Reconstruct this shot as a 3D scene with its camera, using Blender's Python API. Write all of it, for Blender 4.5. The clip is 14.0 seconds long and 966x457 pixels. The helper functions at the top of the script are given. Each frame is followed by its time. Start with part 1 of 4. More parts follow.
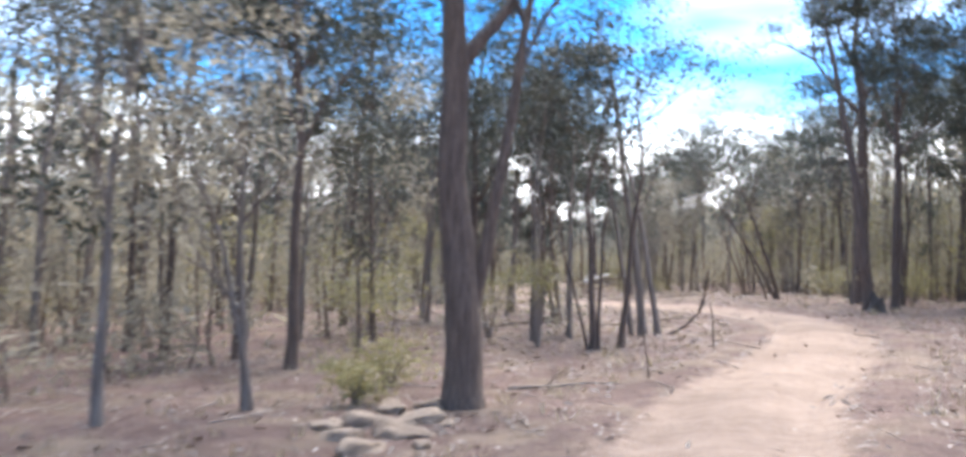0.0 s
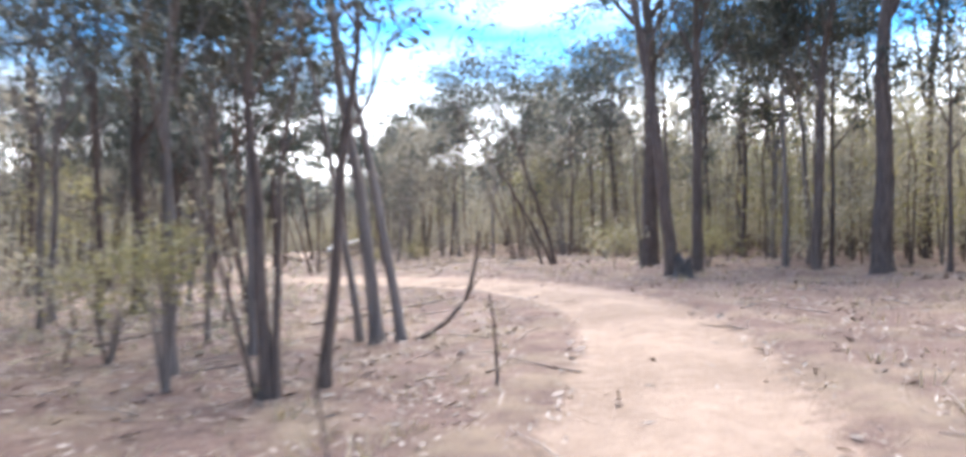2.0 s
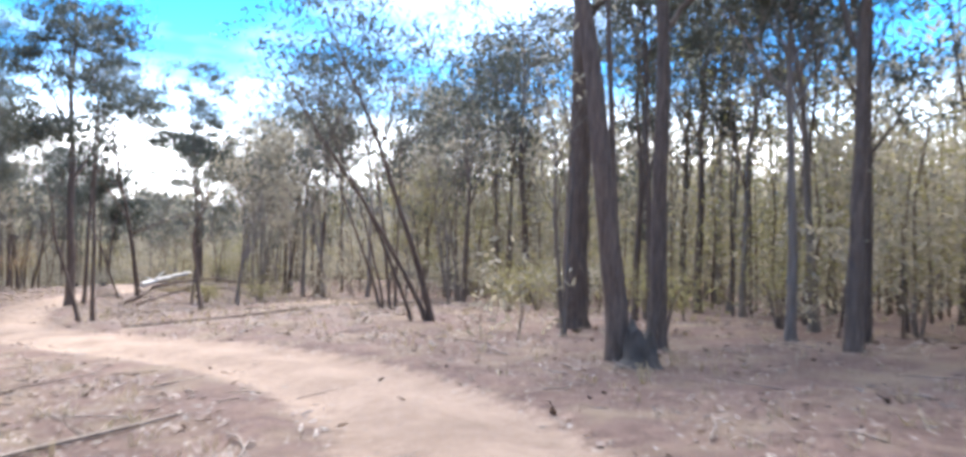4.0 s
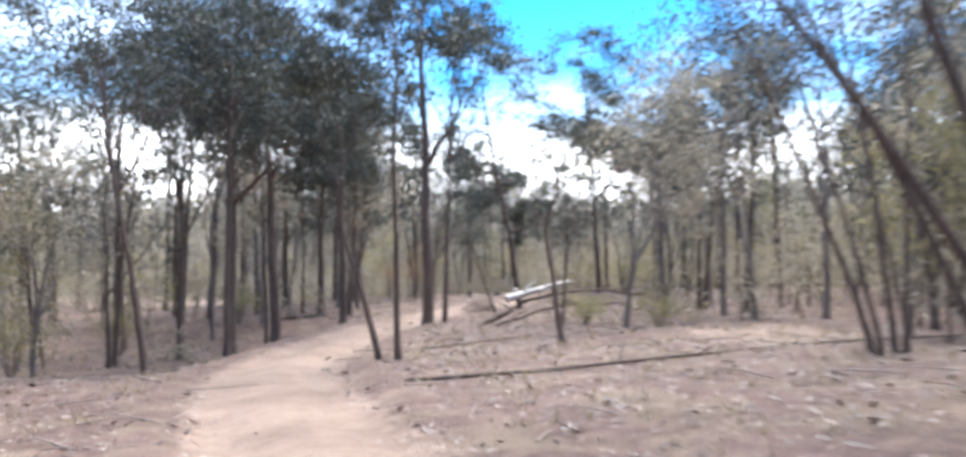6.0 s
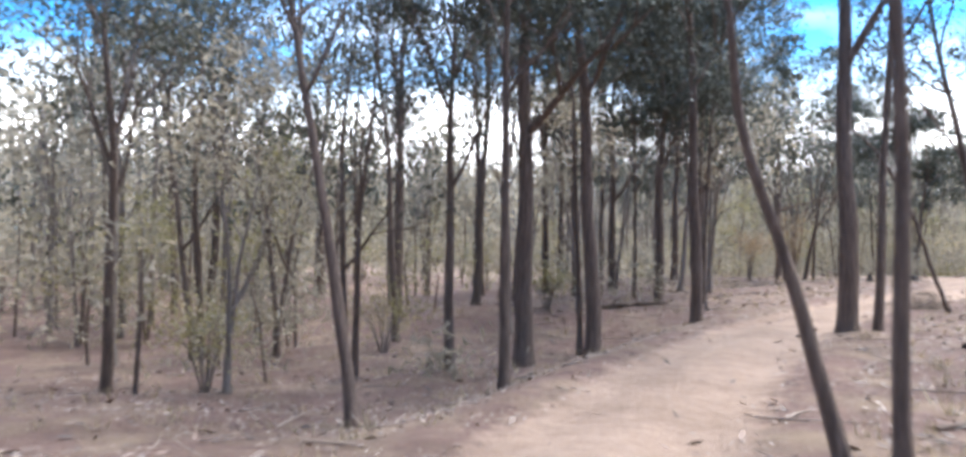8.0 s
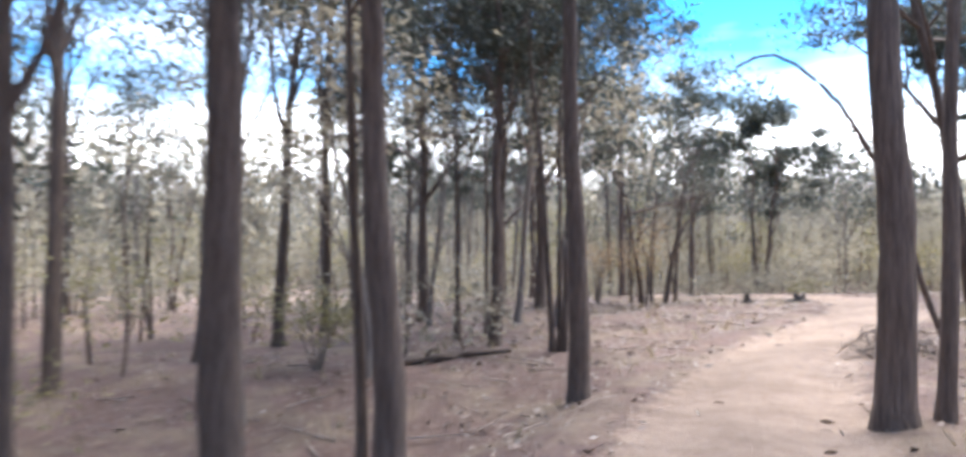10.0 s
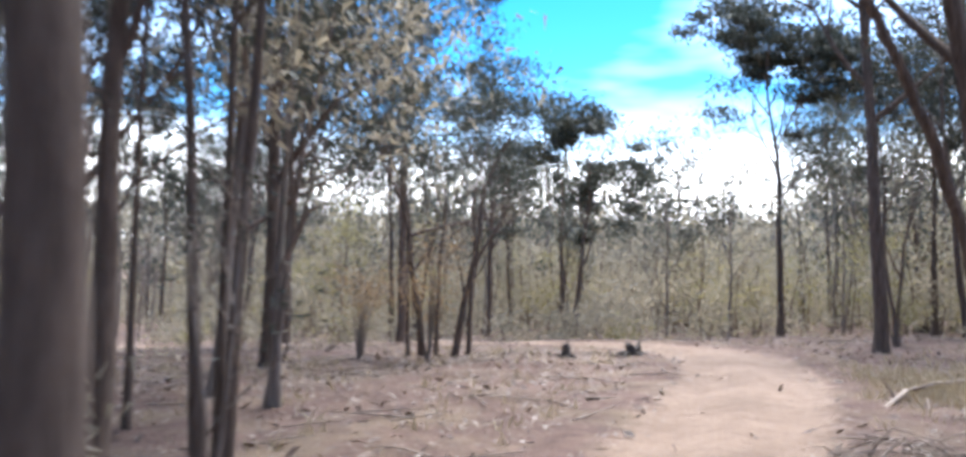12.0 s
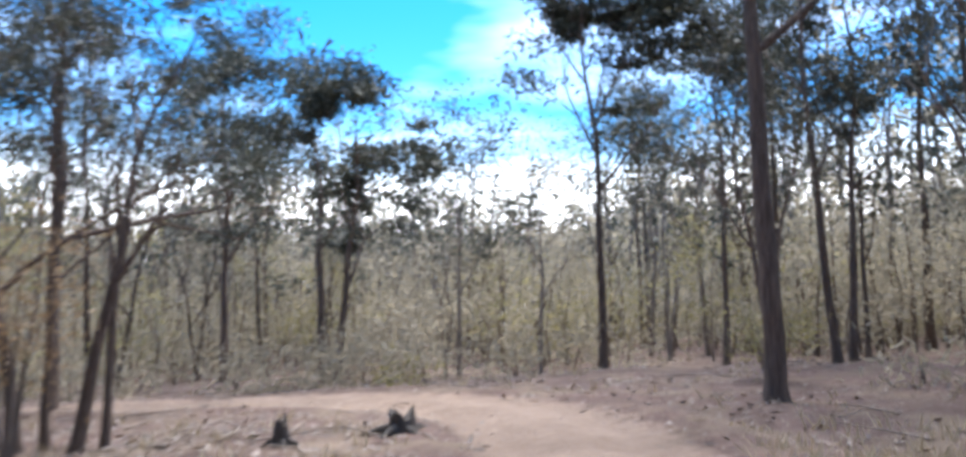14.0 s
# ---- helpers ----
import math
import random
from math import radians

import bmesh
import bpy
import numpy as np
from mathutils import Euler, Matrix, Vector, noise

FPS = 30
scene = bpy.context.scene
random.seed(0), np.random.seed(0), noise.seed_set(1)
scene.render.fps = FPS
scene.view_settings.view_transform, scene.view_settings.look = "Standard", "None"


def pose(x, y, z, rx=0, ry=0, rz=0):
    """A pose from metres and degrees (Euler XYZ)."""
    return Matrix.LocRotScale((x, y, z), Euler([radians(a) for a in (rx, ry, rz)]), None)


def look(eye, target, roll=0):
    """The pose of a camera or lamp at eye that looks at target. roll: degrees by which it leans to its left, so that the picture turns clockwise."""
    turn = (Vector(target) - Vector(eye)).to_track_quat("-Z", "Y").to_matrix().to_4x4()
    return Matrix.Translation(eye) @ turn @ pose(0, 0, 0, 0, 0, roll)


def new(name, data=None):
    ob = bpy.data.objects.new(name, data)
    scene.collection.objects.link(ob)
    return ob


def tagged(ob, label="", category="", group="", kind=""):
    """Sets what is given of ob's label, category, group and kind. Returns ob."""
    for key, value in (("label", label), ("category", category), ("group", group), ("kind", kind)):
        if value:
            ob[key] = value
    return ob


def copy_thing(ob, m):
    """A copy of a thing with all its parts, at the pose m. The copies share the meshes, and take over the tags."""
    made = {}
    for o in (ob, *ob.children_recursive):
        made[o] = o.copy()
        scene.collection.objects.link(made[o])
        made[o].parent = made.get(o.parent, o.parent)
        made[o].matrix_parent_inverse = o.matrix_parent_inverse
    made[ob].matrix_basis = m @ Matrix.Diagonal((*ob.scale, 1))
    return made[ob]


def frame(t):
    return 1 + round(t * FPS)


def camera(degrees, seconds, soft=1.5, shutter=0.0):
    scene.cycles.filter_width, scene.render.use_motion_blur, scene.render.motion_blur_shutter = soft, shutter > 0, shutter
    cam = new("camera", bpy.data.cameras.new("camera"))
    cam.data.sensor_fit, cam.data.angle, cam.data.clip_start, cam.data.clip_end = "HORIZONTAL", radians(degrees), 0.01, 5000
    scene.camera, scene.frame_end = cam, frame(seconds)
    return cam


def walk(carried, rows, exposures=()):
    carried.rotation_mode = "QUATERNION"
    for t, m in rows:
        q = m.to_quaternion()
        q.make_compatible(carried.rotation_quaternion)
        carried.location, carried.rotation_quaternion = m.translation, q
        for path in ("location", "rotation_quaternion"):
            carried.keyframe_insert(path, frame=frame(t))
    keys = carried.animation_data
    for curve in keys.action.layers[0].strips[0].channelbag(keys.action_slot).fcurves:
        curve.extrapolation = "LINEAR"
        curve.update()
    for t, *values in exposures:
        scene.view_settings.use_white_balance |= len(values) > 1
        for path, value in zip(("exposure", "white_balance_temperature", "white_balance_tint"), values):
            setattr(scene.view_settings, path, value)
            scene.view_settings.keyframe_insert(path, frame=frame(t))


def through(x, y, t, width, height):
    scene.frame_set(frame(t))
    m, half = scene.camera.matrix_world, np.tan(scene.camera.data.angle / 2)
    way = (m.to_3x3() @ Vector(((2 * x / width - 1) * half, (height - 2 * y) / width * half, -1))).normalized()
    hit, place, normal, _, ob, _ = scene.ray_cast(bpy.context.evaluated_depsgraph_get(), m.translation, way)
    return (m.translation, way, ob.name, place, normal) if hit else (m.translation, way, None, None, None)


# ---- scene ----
cam = camera(62.0, 14.0, soft=3.4, shutter=0.5)
# The camera rides along a winding bush track, at the height of a car's windscreen: seconds, eye, heading to the left, tilt up, roll.
PATH = [
    (0, (0.000, -0.000, 1.962), 0.00, 2.04, 1.52),
    (0.5, (0.359, 2.217, 1.960), -4.15, 1.69, -1.63),
    (1, (0.829, 4.324, 1.926), -7.60, 0.99, 1.47),
    (1.5, (1.345, 6.244, 1.902), -10.86, -0.74, 1.44),
    (2, (2.141, 8.270, 1.898), -16.80, -0.29, -0.35),
    (2.2, (2.505, 9.113, 1.900), -18.82, 0.05, 1.31),
    (2.5, (3.101, 10.383, 1.910), -21.09, 0.38, 1.31),
    (3, (4.194, 12.529, 1.936), -23.16, 0.94, 1.31),
    (3.5, (5.360, 14.748, 1.966), -23.62, 1.49, 1.31),
    (4, (6.544, 17.073, 1.993), -23.01, 2.04, 1.31),
    (4.3, (7.215, 18.547, 2.002), -21.66, 2.37, 1.30),
    (4.5, (7.601, 19.577, 2.004), -19.40, 2.21, 1.74),
    (5, (8.368, 22.145, 1.993), -12.55, 1.83, -0.18),
    (5.5, (8.769, 24.906, 1.930), -2.24, 2.19, 0.61),
    (6, (8.741, 27.703, 1.890), 6.64, 1.90, 0.06),
    (6.5, (8.288, 30.276, 1.812), 14.71, 1.32, -0.98),
    (7, (7.519, 32.602, 1.676), 23.35, 0.86, 0.14),
    (7.2, (7.123, 33.464, 1.656), 26.43, -0.41, 0.94),
    (7.5, (6.536, 34.728, 1.639), 28.99, -0.31, 0.77),
    (8, (5.554, 36.761, 1.615), 29.87, -0.16, 0.48),
    (8.5, (4.597, 38.750, 1.590), 29.87, -0.00, 0.20),
    (9, (3.679, 40.736, 1.560), 29.37, 0.15, -0.08),
    (9.3, (3.172, 41.954, 1.535), 27.29, 0.25, -0.25),
    (9.5, (2.877, 42.791, 1.506), 24.04, 0.54, 0.24),
    (10, (2.390, 44.936, 1.404), 16.31, 1.08, 0.11),
    (10.5, (2.128, 46.801, 1.345), 11.84, 2.14, 0.77),
    (11, (2.040, 48.687, 1.338), 8.64, 2.37, -0.96),
    (11.5, (1.968, 50.666, 1.337), 4.80, 3.68, -0.51),
    (12, (2.011, 52.586, 1.299), 2.02, 3.54, 1.21),
    (12.5, (2.161, 54.469, 1.233), -1.62, 2.49, 2.60),
    (13, (2.495, 56.290, 1.208), -4.17, 3.32, 1.76),
    (13.5, (2.839, 57.984, 1.261), -8.02, 3.77, 3.21),
    (14, (3.429, 59.767, 1.348), -12.56, 4.98, -0.40),
]
walk(cam, [(t, pose(*eye, 90 + tilt, 0, heading) @ pose(0, 0, 0, 0, 0, roll)) for t, eye, heading, tilt, roll in PATH], exposures=[
    (0.0, 1.88, 6100, 8), (1.0, 2.03, 6100, 8), (2.0, 2.1, 6100, 8), (4.5, 2.1, 6050, 8), (5.5, 2.0, 6000, 8), (7.0, 1.9, 6000, 8), (9.5, 2.15, 6000, 8), (11.0, 2.15, 6050, 8), (11.5, 1.9, 6050, 8), (12.0, 1.85, 6050, 8), (13.5, 1.8, 6000, 8), (14.0, 1.7, 6000, 8)])

# ---- light ----
SUN_ELEVATION, SUN_AZIMUTH = 66.0, 25.0      # degrees; azimuth from +y to the right
world = bpy.data.worlds.new("sky")
scene.world = world
world.use_nodes = True
wn, wl = world.node_tree.nodes, world.node_tree.links
wn.clear()
w_out = wn.new("ShaderNodeOutputWorld")
w_bg = wn.new("ShaderNodeBackground")
w_sky = wn.new("ShaderNodeTexSky")
w_sky.sky_type = "NISHITA"
w_sky.sun_disc = False
w_sky.sun_elevation = radians(SUN_ELEVATION)
w_sky.sun_rotation = radians(SUN_AZIMUTH)
w_sky.dust_density = 0.4
w_sky.ozone_density = 4.0
# a bank of bright cloud low over the horizon, thin streaks above it
w_tc = wn.new("ShaderNodeTexCoord")
w_map = wn.new("ShaderNodeMapping")
w_map.inputs["Scale"].default_value = (1.0, 1.0, 3.5)
w_noise = wn.new("ShaderNodeTexNoise")
w_noise.inputs["Scale"].default_value = 2.6
w_noise.inputs["Detail"].default_value = 4.0
w_sep = wn.new("ShaderNodeSeparateXYZ")
w_low = wn.new("ShaderNodeMath")
w_low.operation = "MULTIPLY_ADD"
w_low.inputs[1].default_value = 0.16
w_bank = wn.new("ShaderNodeMapRange")
w_bank.interpolation_type = "SMOOTHSTEP"
for key, value in (("From Min", 0.18), ("From Max", 0.28), ("To Min", 1.0), ("To Max", 0.0)):
    w_bank.inputs[key].default_value = value
w_streak = wn.new("ShaderNodeMapRange")
for key, value in (("From Min", 0.46), ("From Max", 0.72), ("To Min", 0.0), ("To Max", 0.34)):
    w_streak.inputs[key].default_value = value
w_max = wn.new("ShaderNodeMath")
w_max.operation = "MAXIMUM"
w_mix = wn.new("ShaderNodeMixRGB")
w_mix.inputs[2].default_value = (11.0, 10.7, 10.6, 1)
wl.new(w_tc.outputs["Generated"], w_map.inputs["Vector"])
wl.new(w_map.outputs["Vector"], w_noise.inputs["Vector"])
wl.new(w_tc.outputs["Generated"], w_sep.inputs[0])
wl.new(w_noise.outputs["Fac"], w_low.inputs[0])
wl.new(w_sep.outputs["Z"], w_low.inputs[2])
wl.new(w_low.outputs[0], w_bank.inputs["Value"])
wl.new(w_noise.outputs["Fac"], w_streak.inputs["Value"])
wl.new(w_bank.outputs[0], w_max.inputs[0])
wl.new(w_streak.outputs[0], w_max.inputs[1])
wl.new(w_max.outputs[0], w_mix.inputs[0])
w_deep = wn.new("ShaderNodeHueSaturation")
w_deep.inputs["Saturation"].default_value = 1.45
w_deep.inputs["Value"].default_value = 0.72
wl.new(w_sky.outputs["Color"], w_deep.inputs["Color"])
wl.new(w_deep.outputs["Color"], w_mix.inputs[1])
wl.new(w_mix.outputs["Color"], w_bg.inputs["Color"])
w_bg.inputs["Strength"].default_value = 0.15
wl.new(w_bg.outputs["Background"], w_out.inputs["Surface"])

sun_data = bpy.data.lights.new("sun", "SUN")
sun_data.energy = 3.6
sun_data.angle = radians(55.0)
sun_data.color = (1.0, 0.94, 0.87)
sun = new("sun", sun_data)
_e, _a = radians(SUN_ELEVATION), radians(SUN_AZIMUTH)
SUN_WAY = Vector((math.cos(_e) * math.sin(_a), math.cos(_e) * math.cos(_a), math.sin(_e)))
sun.matrix_world = look(SUN_WAY * 60, (0, 0, 0))


# ---- materials ----
def shader(name):
    m = bpy.data.materials.new(name)
    m.use_nodes = True
    return m, m.node_tree.nodes, m.node_tree.links


def node(nodes, kind, **values):
    n = nodes.new(kind)
    for k, v in values.items():
        n.inputs[k.replace("_", " ")].default_value = v
    return n


def surface(name, dark, light, rough=0.8, scale=8.0, bump=0.2, stretch=(1, 1, 1), fine=60.0, spread="none", metal=0.0, sheen=0.0, per=0.35):
    """A material with colour between dark and light by noise at two scales, and a relief. spread: object or island varies it piece by piece."""
    m, nodes, links = shader(name)
    bsdf = nodes["Principled BSDF"]
    bsdf.inputs["Roughness"].default_value = rough
    bsdf.inputs["Metallic"].default_value = metal
    if sheen:
        bsdf.inputs["Sheen Weight"].default_value = sheen
    tc = nodes.new("ShaderNodeTexCoord")
    mp = node(nodes, "ShaderNodeMapping", Scale=stretch)
    a = node(nodes, "ShaderNodeTexNoise", Scale=scale, Detail=5.0, Roughness=0.6)
    b = node(nodes, "ShaderNodeTexNoise", Scale=fine, Detail=3.0)
    links.new(tc.outputs["Object"], mp.inputs["Vector"])
    for n in (a, b):
        links.new(mp.outputs["Vector"], n.inputs["Vector"])
    add = nodes.new("ShaderNodeMath")
    add.operation = "MULTIPLY_ADD"
    add.inputs[1].default_value = 0.45
    links.new(b.outputs["Fac"], add.inputs[0])
    half = nodes.new("ShaderNodeMath")
    half.operation = "MULTIPLY_ADD"
    half.inputs[1].default_value = 1.5
    half.inputs[2].default_value = -0.47
    links.new(a.outputs["Fac"], half.inputs[0])
    links.new(half.outputs[0], add.inputs[2])
    value = add.outputs[0]
    if spread != "none":
        more = nodes.new("ShaderNodeMath")
        more.operation = "MULTIPLY_ADD"
        more.inputs[1].default_value = per * 2
        info = nodes.new("ShaderNodeObjectInfo" if spread == "object" else "ShaderNodeNewGeometry")
        links.new(info.outputs["Random" if spread == "object" else "Random Per Island"], more.inputs[0])
        off = nodes.new("ShaderNodeMath")
        off.operation = "SUBTRACT"
        off.inputs[1].default_value = per
        links.new(value, off.inputs[0])
        links.new(off.outputs[0], more.inputs[2])
        value = more.outputs[0]
    mix = nodes.new("ShaderNodeMixRGB")
    mix.use_clamp = True
    clamp = nodes.new("ShaderNodeClamp")
    links.new(value, clamp.inputs[0])
    links.new(clamp.outputs[0], mix.inputs[0])
    mix.inputs[1].default_value = (*dark, 1)
    mix.inputs[2].default_value = (*light, 1)
    links.new(mix.outputs[0], bsdf.inputs["Base Color"])
    if bump:
        bp = node(nodes, "ShaderNodeBump", Strength=bump, Distance=0.02)
        links.new(add.outputs[0], bp.inputs["Height"])
        links.new(bp.outputs["Normal"], bsdf.inputs["Normal"])
    return m


def leaf_material(name, dark, light, through=0.35, per=0.4):
    m = surface(name, dark, light, rough=0.6, scale=0.6, bump=0.0, spread="island", per=per)
    nodes, links = m.node_tree.nodes, m.node_tree.links
    bsdf, out = nodes["Principled BSDF"], nodes["Material Output"]
    tr = nodes.new("ShaderNodeBsdfTranslucent")
    mx = nodes.new("ShaderNodeMixShader")
    mx.inputs[0].default_value = through
    colour = bsdf.inputs["Base Color"].links[0].from_socket
    links.new(colour, tr.inputs["Color"])
    links.new(bsdf.outputs[0], mx.inputs[1])
    links.new(tr.outputs[0], mx.inputs[2])
    links.new(mx.outputs[0], out.inputs["Surface"])
    return m


M_BARK = surface("dark_bark", (0.040, 0.028, 0.021), (0.225, 0.163, 0.126), 0.95, 3.2, 1.0, (7, 7, 0.8), 14.0, "object", per=0.12)
M_BARK_PALE = surface("grey_bark", (0.085, 0.067, 0.055), (0.29, 0.24, 0.20), 0.9, 2.5, 0.7, (5, 5, 0.6), 18.0, "object", per=0.2)
M_LEAF = leaf_material("gum_leaves", (0.036, 0.041, 0.031), (0.095, 0.099, 0.070), 0.22, 0.25)
M_LEAF_MID = leaf_material("olive_gum_leaves", (0.043, 0.045, 0.032), (0.115, 0.108, 0.074), 0.27, 0.25)
M_LEAF_DRY = leaf_material("dull_scrub_leaves", (0.235, 0.205, 0.145), (0.47, 0.405, 0.295), 0.5, 0.32)
M_LEAF_YELLOW = leaf_material("yellowing_leaves", (0.21, 0.185, 0.085), (0.41, 0.355, 0.165), 0.5)
M_LEAF_BROWN = leaf_material("dead_brown_leaves", (0.26, 0.17, 0.085), (0.46, 0.31, 0.17), 0.4)
M_STRAW = leaf_material("straw_grass", (0.30, 0.235, 0.14), (0.45, 0.365, 0.235), 0.3)
M_LITTER = leaf_material("fallen_leaves", (0.12, 0.085, 0.062), (0.42, 0.345, 0.285), 0.1, 0.42)
M_LITTER_DARK = leaf_material("fallen_bark", (0.045, 0.030, 0.023), (0.23, 0.155, 0.115), 0.05, 0.4)
M_WOOD = surface("weathered_wood", (0.16, 0.12, 0.09), (0.42, 0.34, 0.28), 0.9, 4.0, 0.6, (1, 1, 4), 40.0, "object")
M_CHAR = surface("charred_stump", (0.03, 0.026, 0.022), (0.11, 0.09, 0.075), 0.95, 6.0, 0.9, (2, 2, 0.6), 30.0)
M_ROCK = surface("pale_weathered_rock", (0.12, 0.083, 0.057), (0.33, 0.245, 0.175), 0.95, 5.0, 1.0, (1, 1, 1), 30.0, "object", per=0.2)
M_PALE_LOG = surface("bleached_log", (0.42, 0.38, 0.34), (0.70, 0.66, 0.61), 0.85, 3.0, 0.4, (1, 1, 3), 30.0)


def ground_material():
    m, nodes, links = shader("leafy_soil_and_sand")
    bsdf = nodes["Principled BSDF"]
    bsdf.inputs["Roughness"].default_value = 0.95
    tc = nodes.new("ShaderNodeTexCoord")
    at = nodes.new("ShaderNodeAttribute")
    at.attribute_name = "track"
    big = node(nodes, "ShaderNodeTexNoise", Scale=0.55, Detail=6.0, Roughness=0.65)
    mid = node(nodes, "ShaderNodeTexNoise", Scale=4.0, Detail=6.0, Roughness=0.7)
    fine = node(nodes, "ShaderNodeTexNoise", Scale=34.0, Detail=5.0, Roughness=0.75)
    for n in (big, mid, fine):
        links.new(tc.outputs["Object"], n.inputs["Vector"])
    # soil with litter: two browns and a grey
    soil = nodes.new("ShaderNodeValToRGB")
    e = soil.color_ramp.elements
    e[0].position, e[0].color = 0.30, (0.066, 0.041, 0.031, 1)
    e[1].position, e[1].color = 0.72, (0.34, 0.236, 0.183, 1)
    e.new(0.52).color = (0.172, 0.104, 0.079, 1)
    s_mix = nodes.new("ShaderNodeMath")
    s_mix.operation = "MULTIPLY_ADD"
    s_mix.inputs[1].default_value = 0.5
    links.new(fine.outputs["Fac"], s_mix.inputs[0])
    s_half = nodes.new("ShaderNodeMath")
    s_half.operation = "MULTIPLY"
    s_half.inputs[1].default_value = 0.5
    links.new(mid.outputs["Fac"], s_half.inputs[0])
    links.new(s_half.outputs[0], s_mix.inputs[2])
    links.new(s_mix.outputs[0], soil.inputs["Fac"])
    olive = nodes.new("ShaderNodeMixRGB")
    olive.inputs[2].default_value = (0.26, 0.19, 0.125, 1)
    where = node(nodes, "ShaderNodeTexNoise", Scale=0.9, Detail=5.0, Roughness=0.6)
    links.new(tc.outputs["Object"], where.inputs["Vector"])
    amount = nodes.new("ShaderNodeMapRange")
    amount.inputs["From Min"].default_value = 0.46
    amount.inputs["From Max"].default_value = 0.66
    amount.inputs["To Max"].default_value = 0.75
    links.new(where.outputs["Fac"], amount.inputs["Value"])
    links.new(amount.outputs["Result"], olive.inputs[0])
    links.new(soil.outputs["Color"], olive.inputs[1])
    sand = nodes.new("ShaderNodeValToRGB")
    e = sand.color_ramp.elements
    e[0].position, e[0].color = 0.32, (0.235, 0.155, 0.106, 1)
    e[1].position, e[1].color = 0.62, (0.385, 0.277, 0.205, 1)
    links.new(s_mix.outputs[0], sand.inputs["Fac"])
    # ragged edge of the track
    edge = nodes.new("ShaderNodeMath")
    edge.operation = "MULTIPLY_ADD"
    edge.inputs[1].default_value = 0.9
    edge_b = nodes.new("ShaderNodeMath")
    edge_b.operation = "ADD"
    edge_b.inputs[1].default_value = -0.45
    links.new(mid.outputs["Fac"], edge.inputs[0])
    links.new(at.outputs["Fac"], edge_b.inputs[0])
    links.new(edge_b.outputs[0], edge.inputs[2])
    ramp = node(nodes, "ShaderNodeMapRange")
    ramp.inputs["From Min"].default_value = 0.30
    ramp.inputs["From Max"].default_value = 0.66
    links.new(edge.outputs[0], ramp.inputs["Value"])
    mix = nodes.new("ShaderNodeMixRGB")
    links.new(ramp.outputs["Result"], mix.inputs[0])
    links.new(olive.outputs["Color"], mix.inputs[1])
    links.new(sand.outputs["Color"], mix.inputs[2])
    # large stains
    stain = nodes.new("ShaderNodeMixRGB")
    stain.blend_type = "MULTIPLY"
    stain.inputs[0].default_value = 0.7
    tone = nodes.new("ShaderNodeValToRGB")
    tone.color_ramp.elements[0].position, tone.color_ramp.elements[0].color = 0.32, (0.48, 0.45, 0.42, 1)
    tone.color_ramp.elements[1].position, tone.color_ramp.elements[1].color = 0.62, (1.0, 1.0, 1.0, 1)
    links.new(big.outputs["Fac"], tone.inputs["Fac"])
    links.new(mix.outputs["Color"], stain.inputs[1])
    links.new(tone.outputs["Color"], stain.inputs[2])
    links.new(stain.outputs["Color"], bsdf.inputs["Base Color"])
    bp = node(nodes, "ShaderNodeBump", Strength=0.9, Distance=0.09)
    links.new(s_mix.outputs[0], bp.inputs["Height"])
    links.new(bp.outputs["Normal"], bsdf.inputs["Normal"])
    return m


M_GROUND = ground_material()


# ---- builders ----
def mesh_from(name, verts, faces, material, smooth=True):
    me = bpy.data.meshes.new(name)
    me.from_pydata([tuple(v) for v in verts], [], [tuple(f) for f in faces])
    me.materials.append(material)
    if smooth:
        me.polygons.foreach_set("use_smooth", [True] * len(me.polygons))
    me.update()
    return me


def quads_mesh(name, corners, material):
    """A mesh of loose quads from an array of shape (n, 4, 3)."""
    n = len(corners)
    me = bpy.data.meshes.new(name)
    me.vertices.add(4 * n)
    me.vertices.foreach_set("co", np.asarray(corners, dtype=np.float32).reshape(-1))
    me.loops.add(4 * n)
    me.loops.foreach_set("vertex_index", np.arange(4 * n, dtype=np.int32))
    me.polygons.add(n)
    me.polygons.foreach_set("loop_start", np.arange(0, 4 * n, 4, dtype=np.int32))
    me.materials.append(material)
    me.update(calc_edges=True)
    me.validate()
    return me


def leaves_mesh(name, corners, material):
    """A mesh of loose three-cornered leaves from an array of shape (n, 3, 3)."""
    n = len(corners)
    me = bpy.data.meshes.new(name)
    me.vertices.add(3 * n)
    me.vertices.foreach_set("co", np.asarray(corners, dtype=np.float32).reshape(-1))
    me.loops.add(3 * n)
    me.loops.foreach_set("vertex_index", np.arange(3 * n, dtype=np.int32))
    me.polygons.add(n)
    me.polygons.foreach_set("loop_start", np.arange(0, 3 * n, 3, dtype=np.int32))
    me.materials.append(material)
    me.update(calc_edges=True)
    me.validate()
    return me


def part_mesh(name, me, parent, label=""):
    ob = new(name, me)
    ob.parent = parent
    return tagged(ob, label)


def lerp(a, b, f):
    return a + (b - a) * f


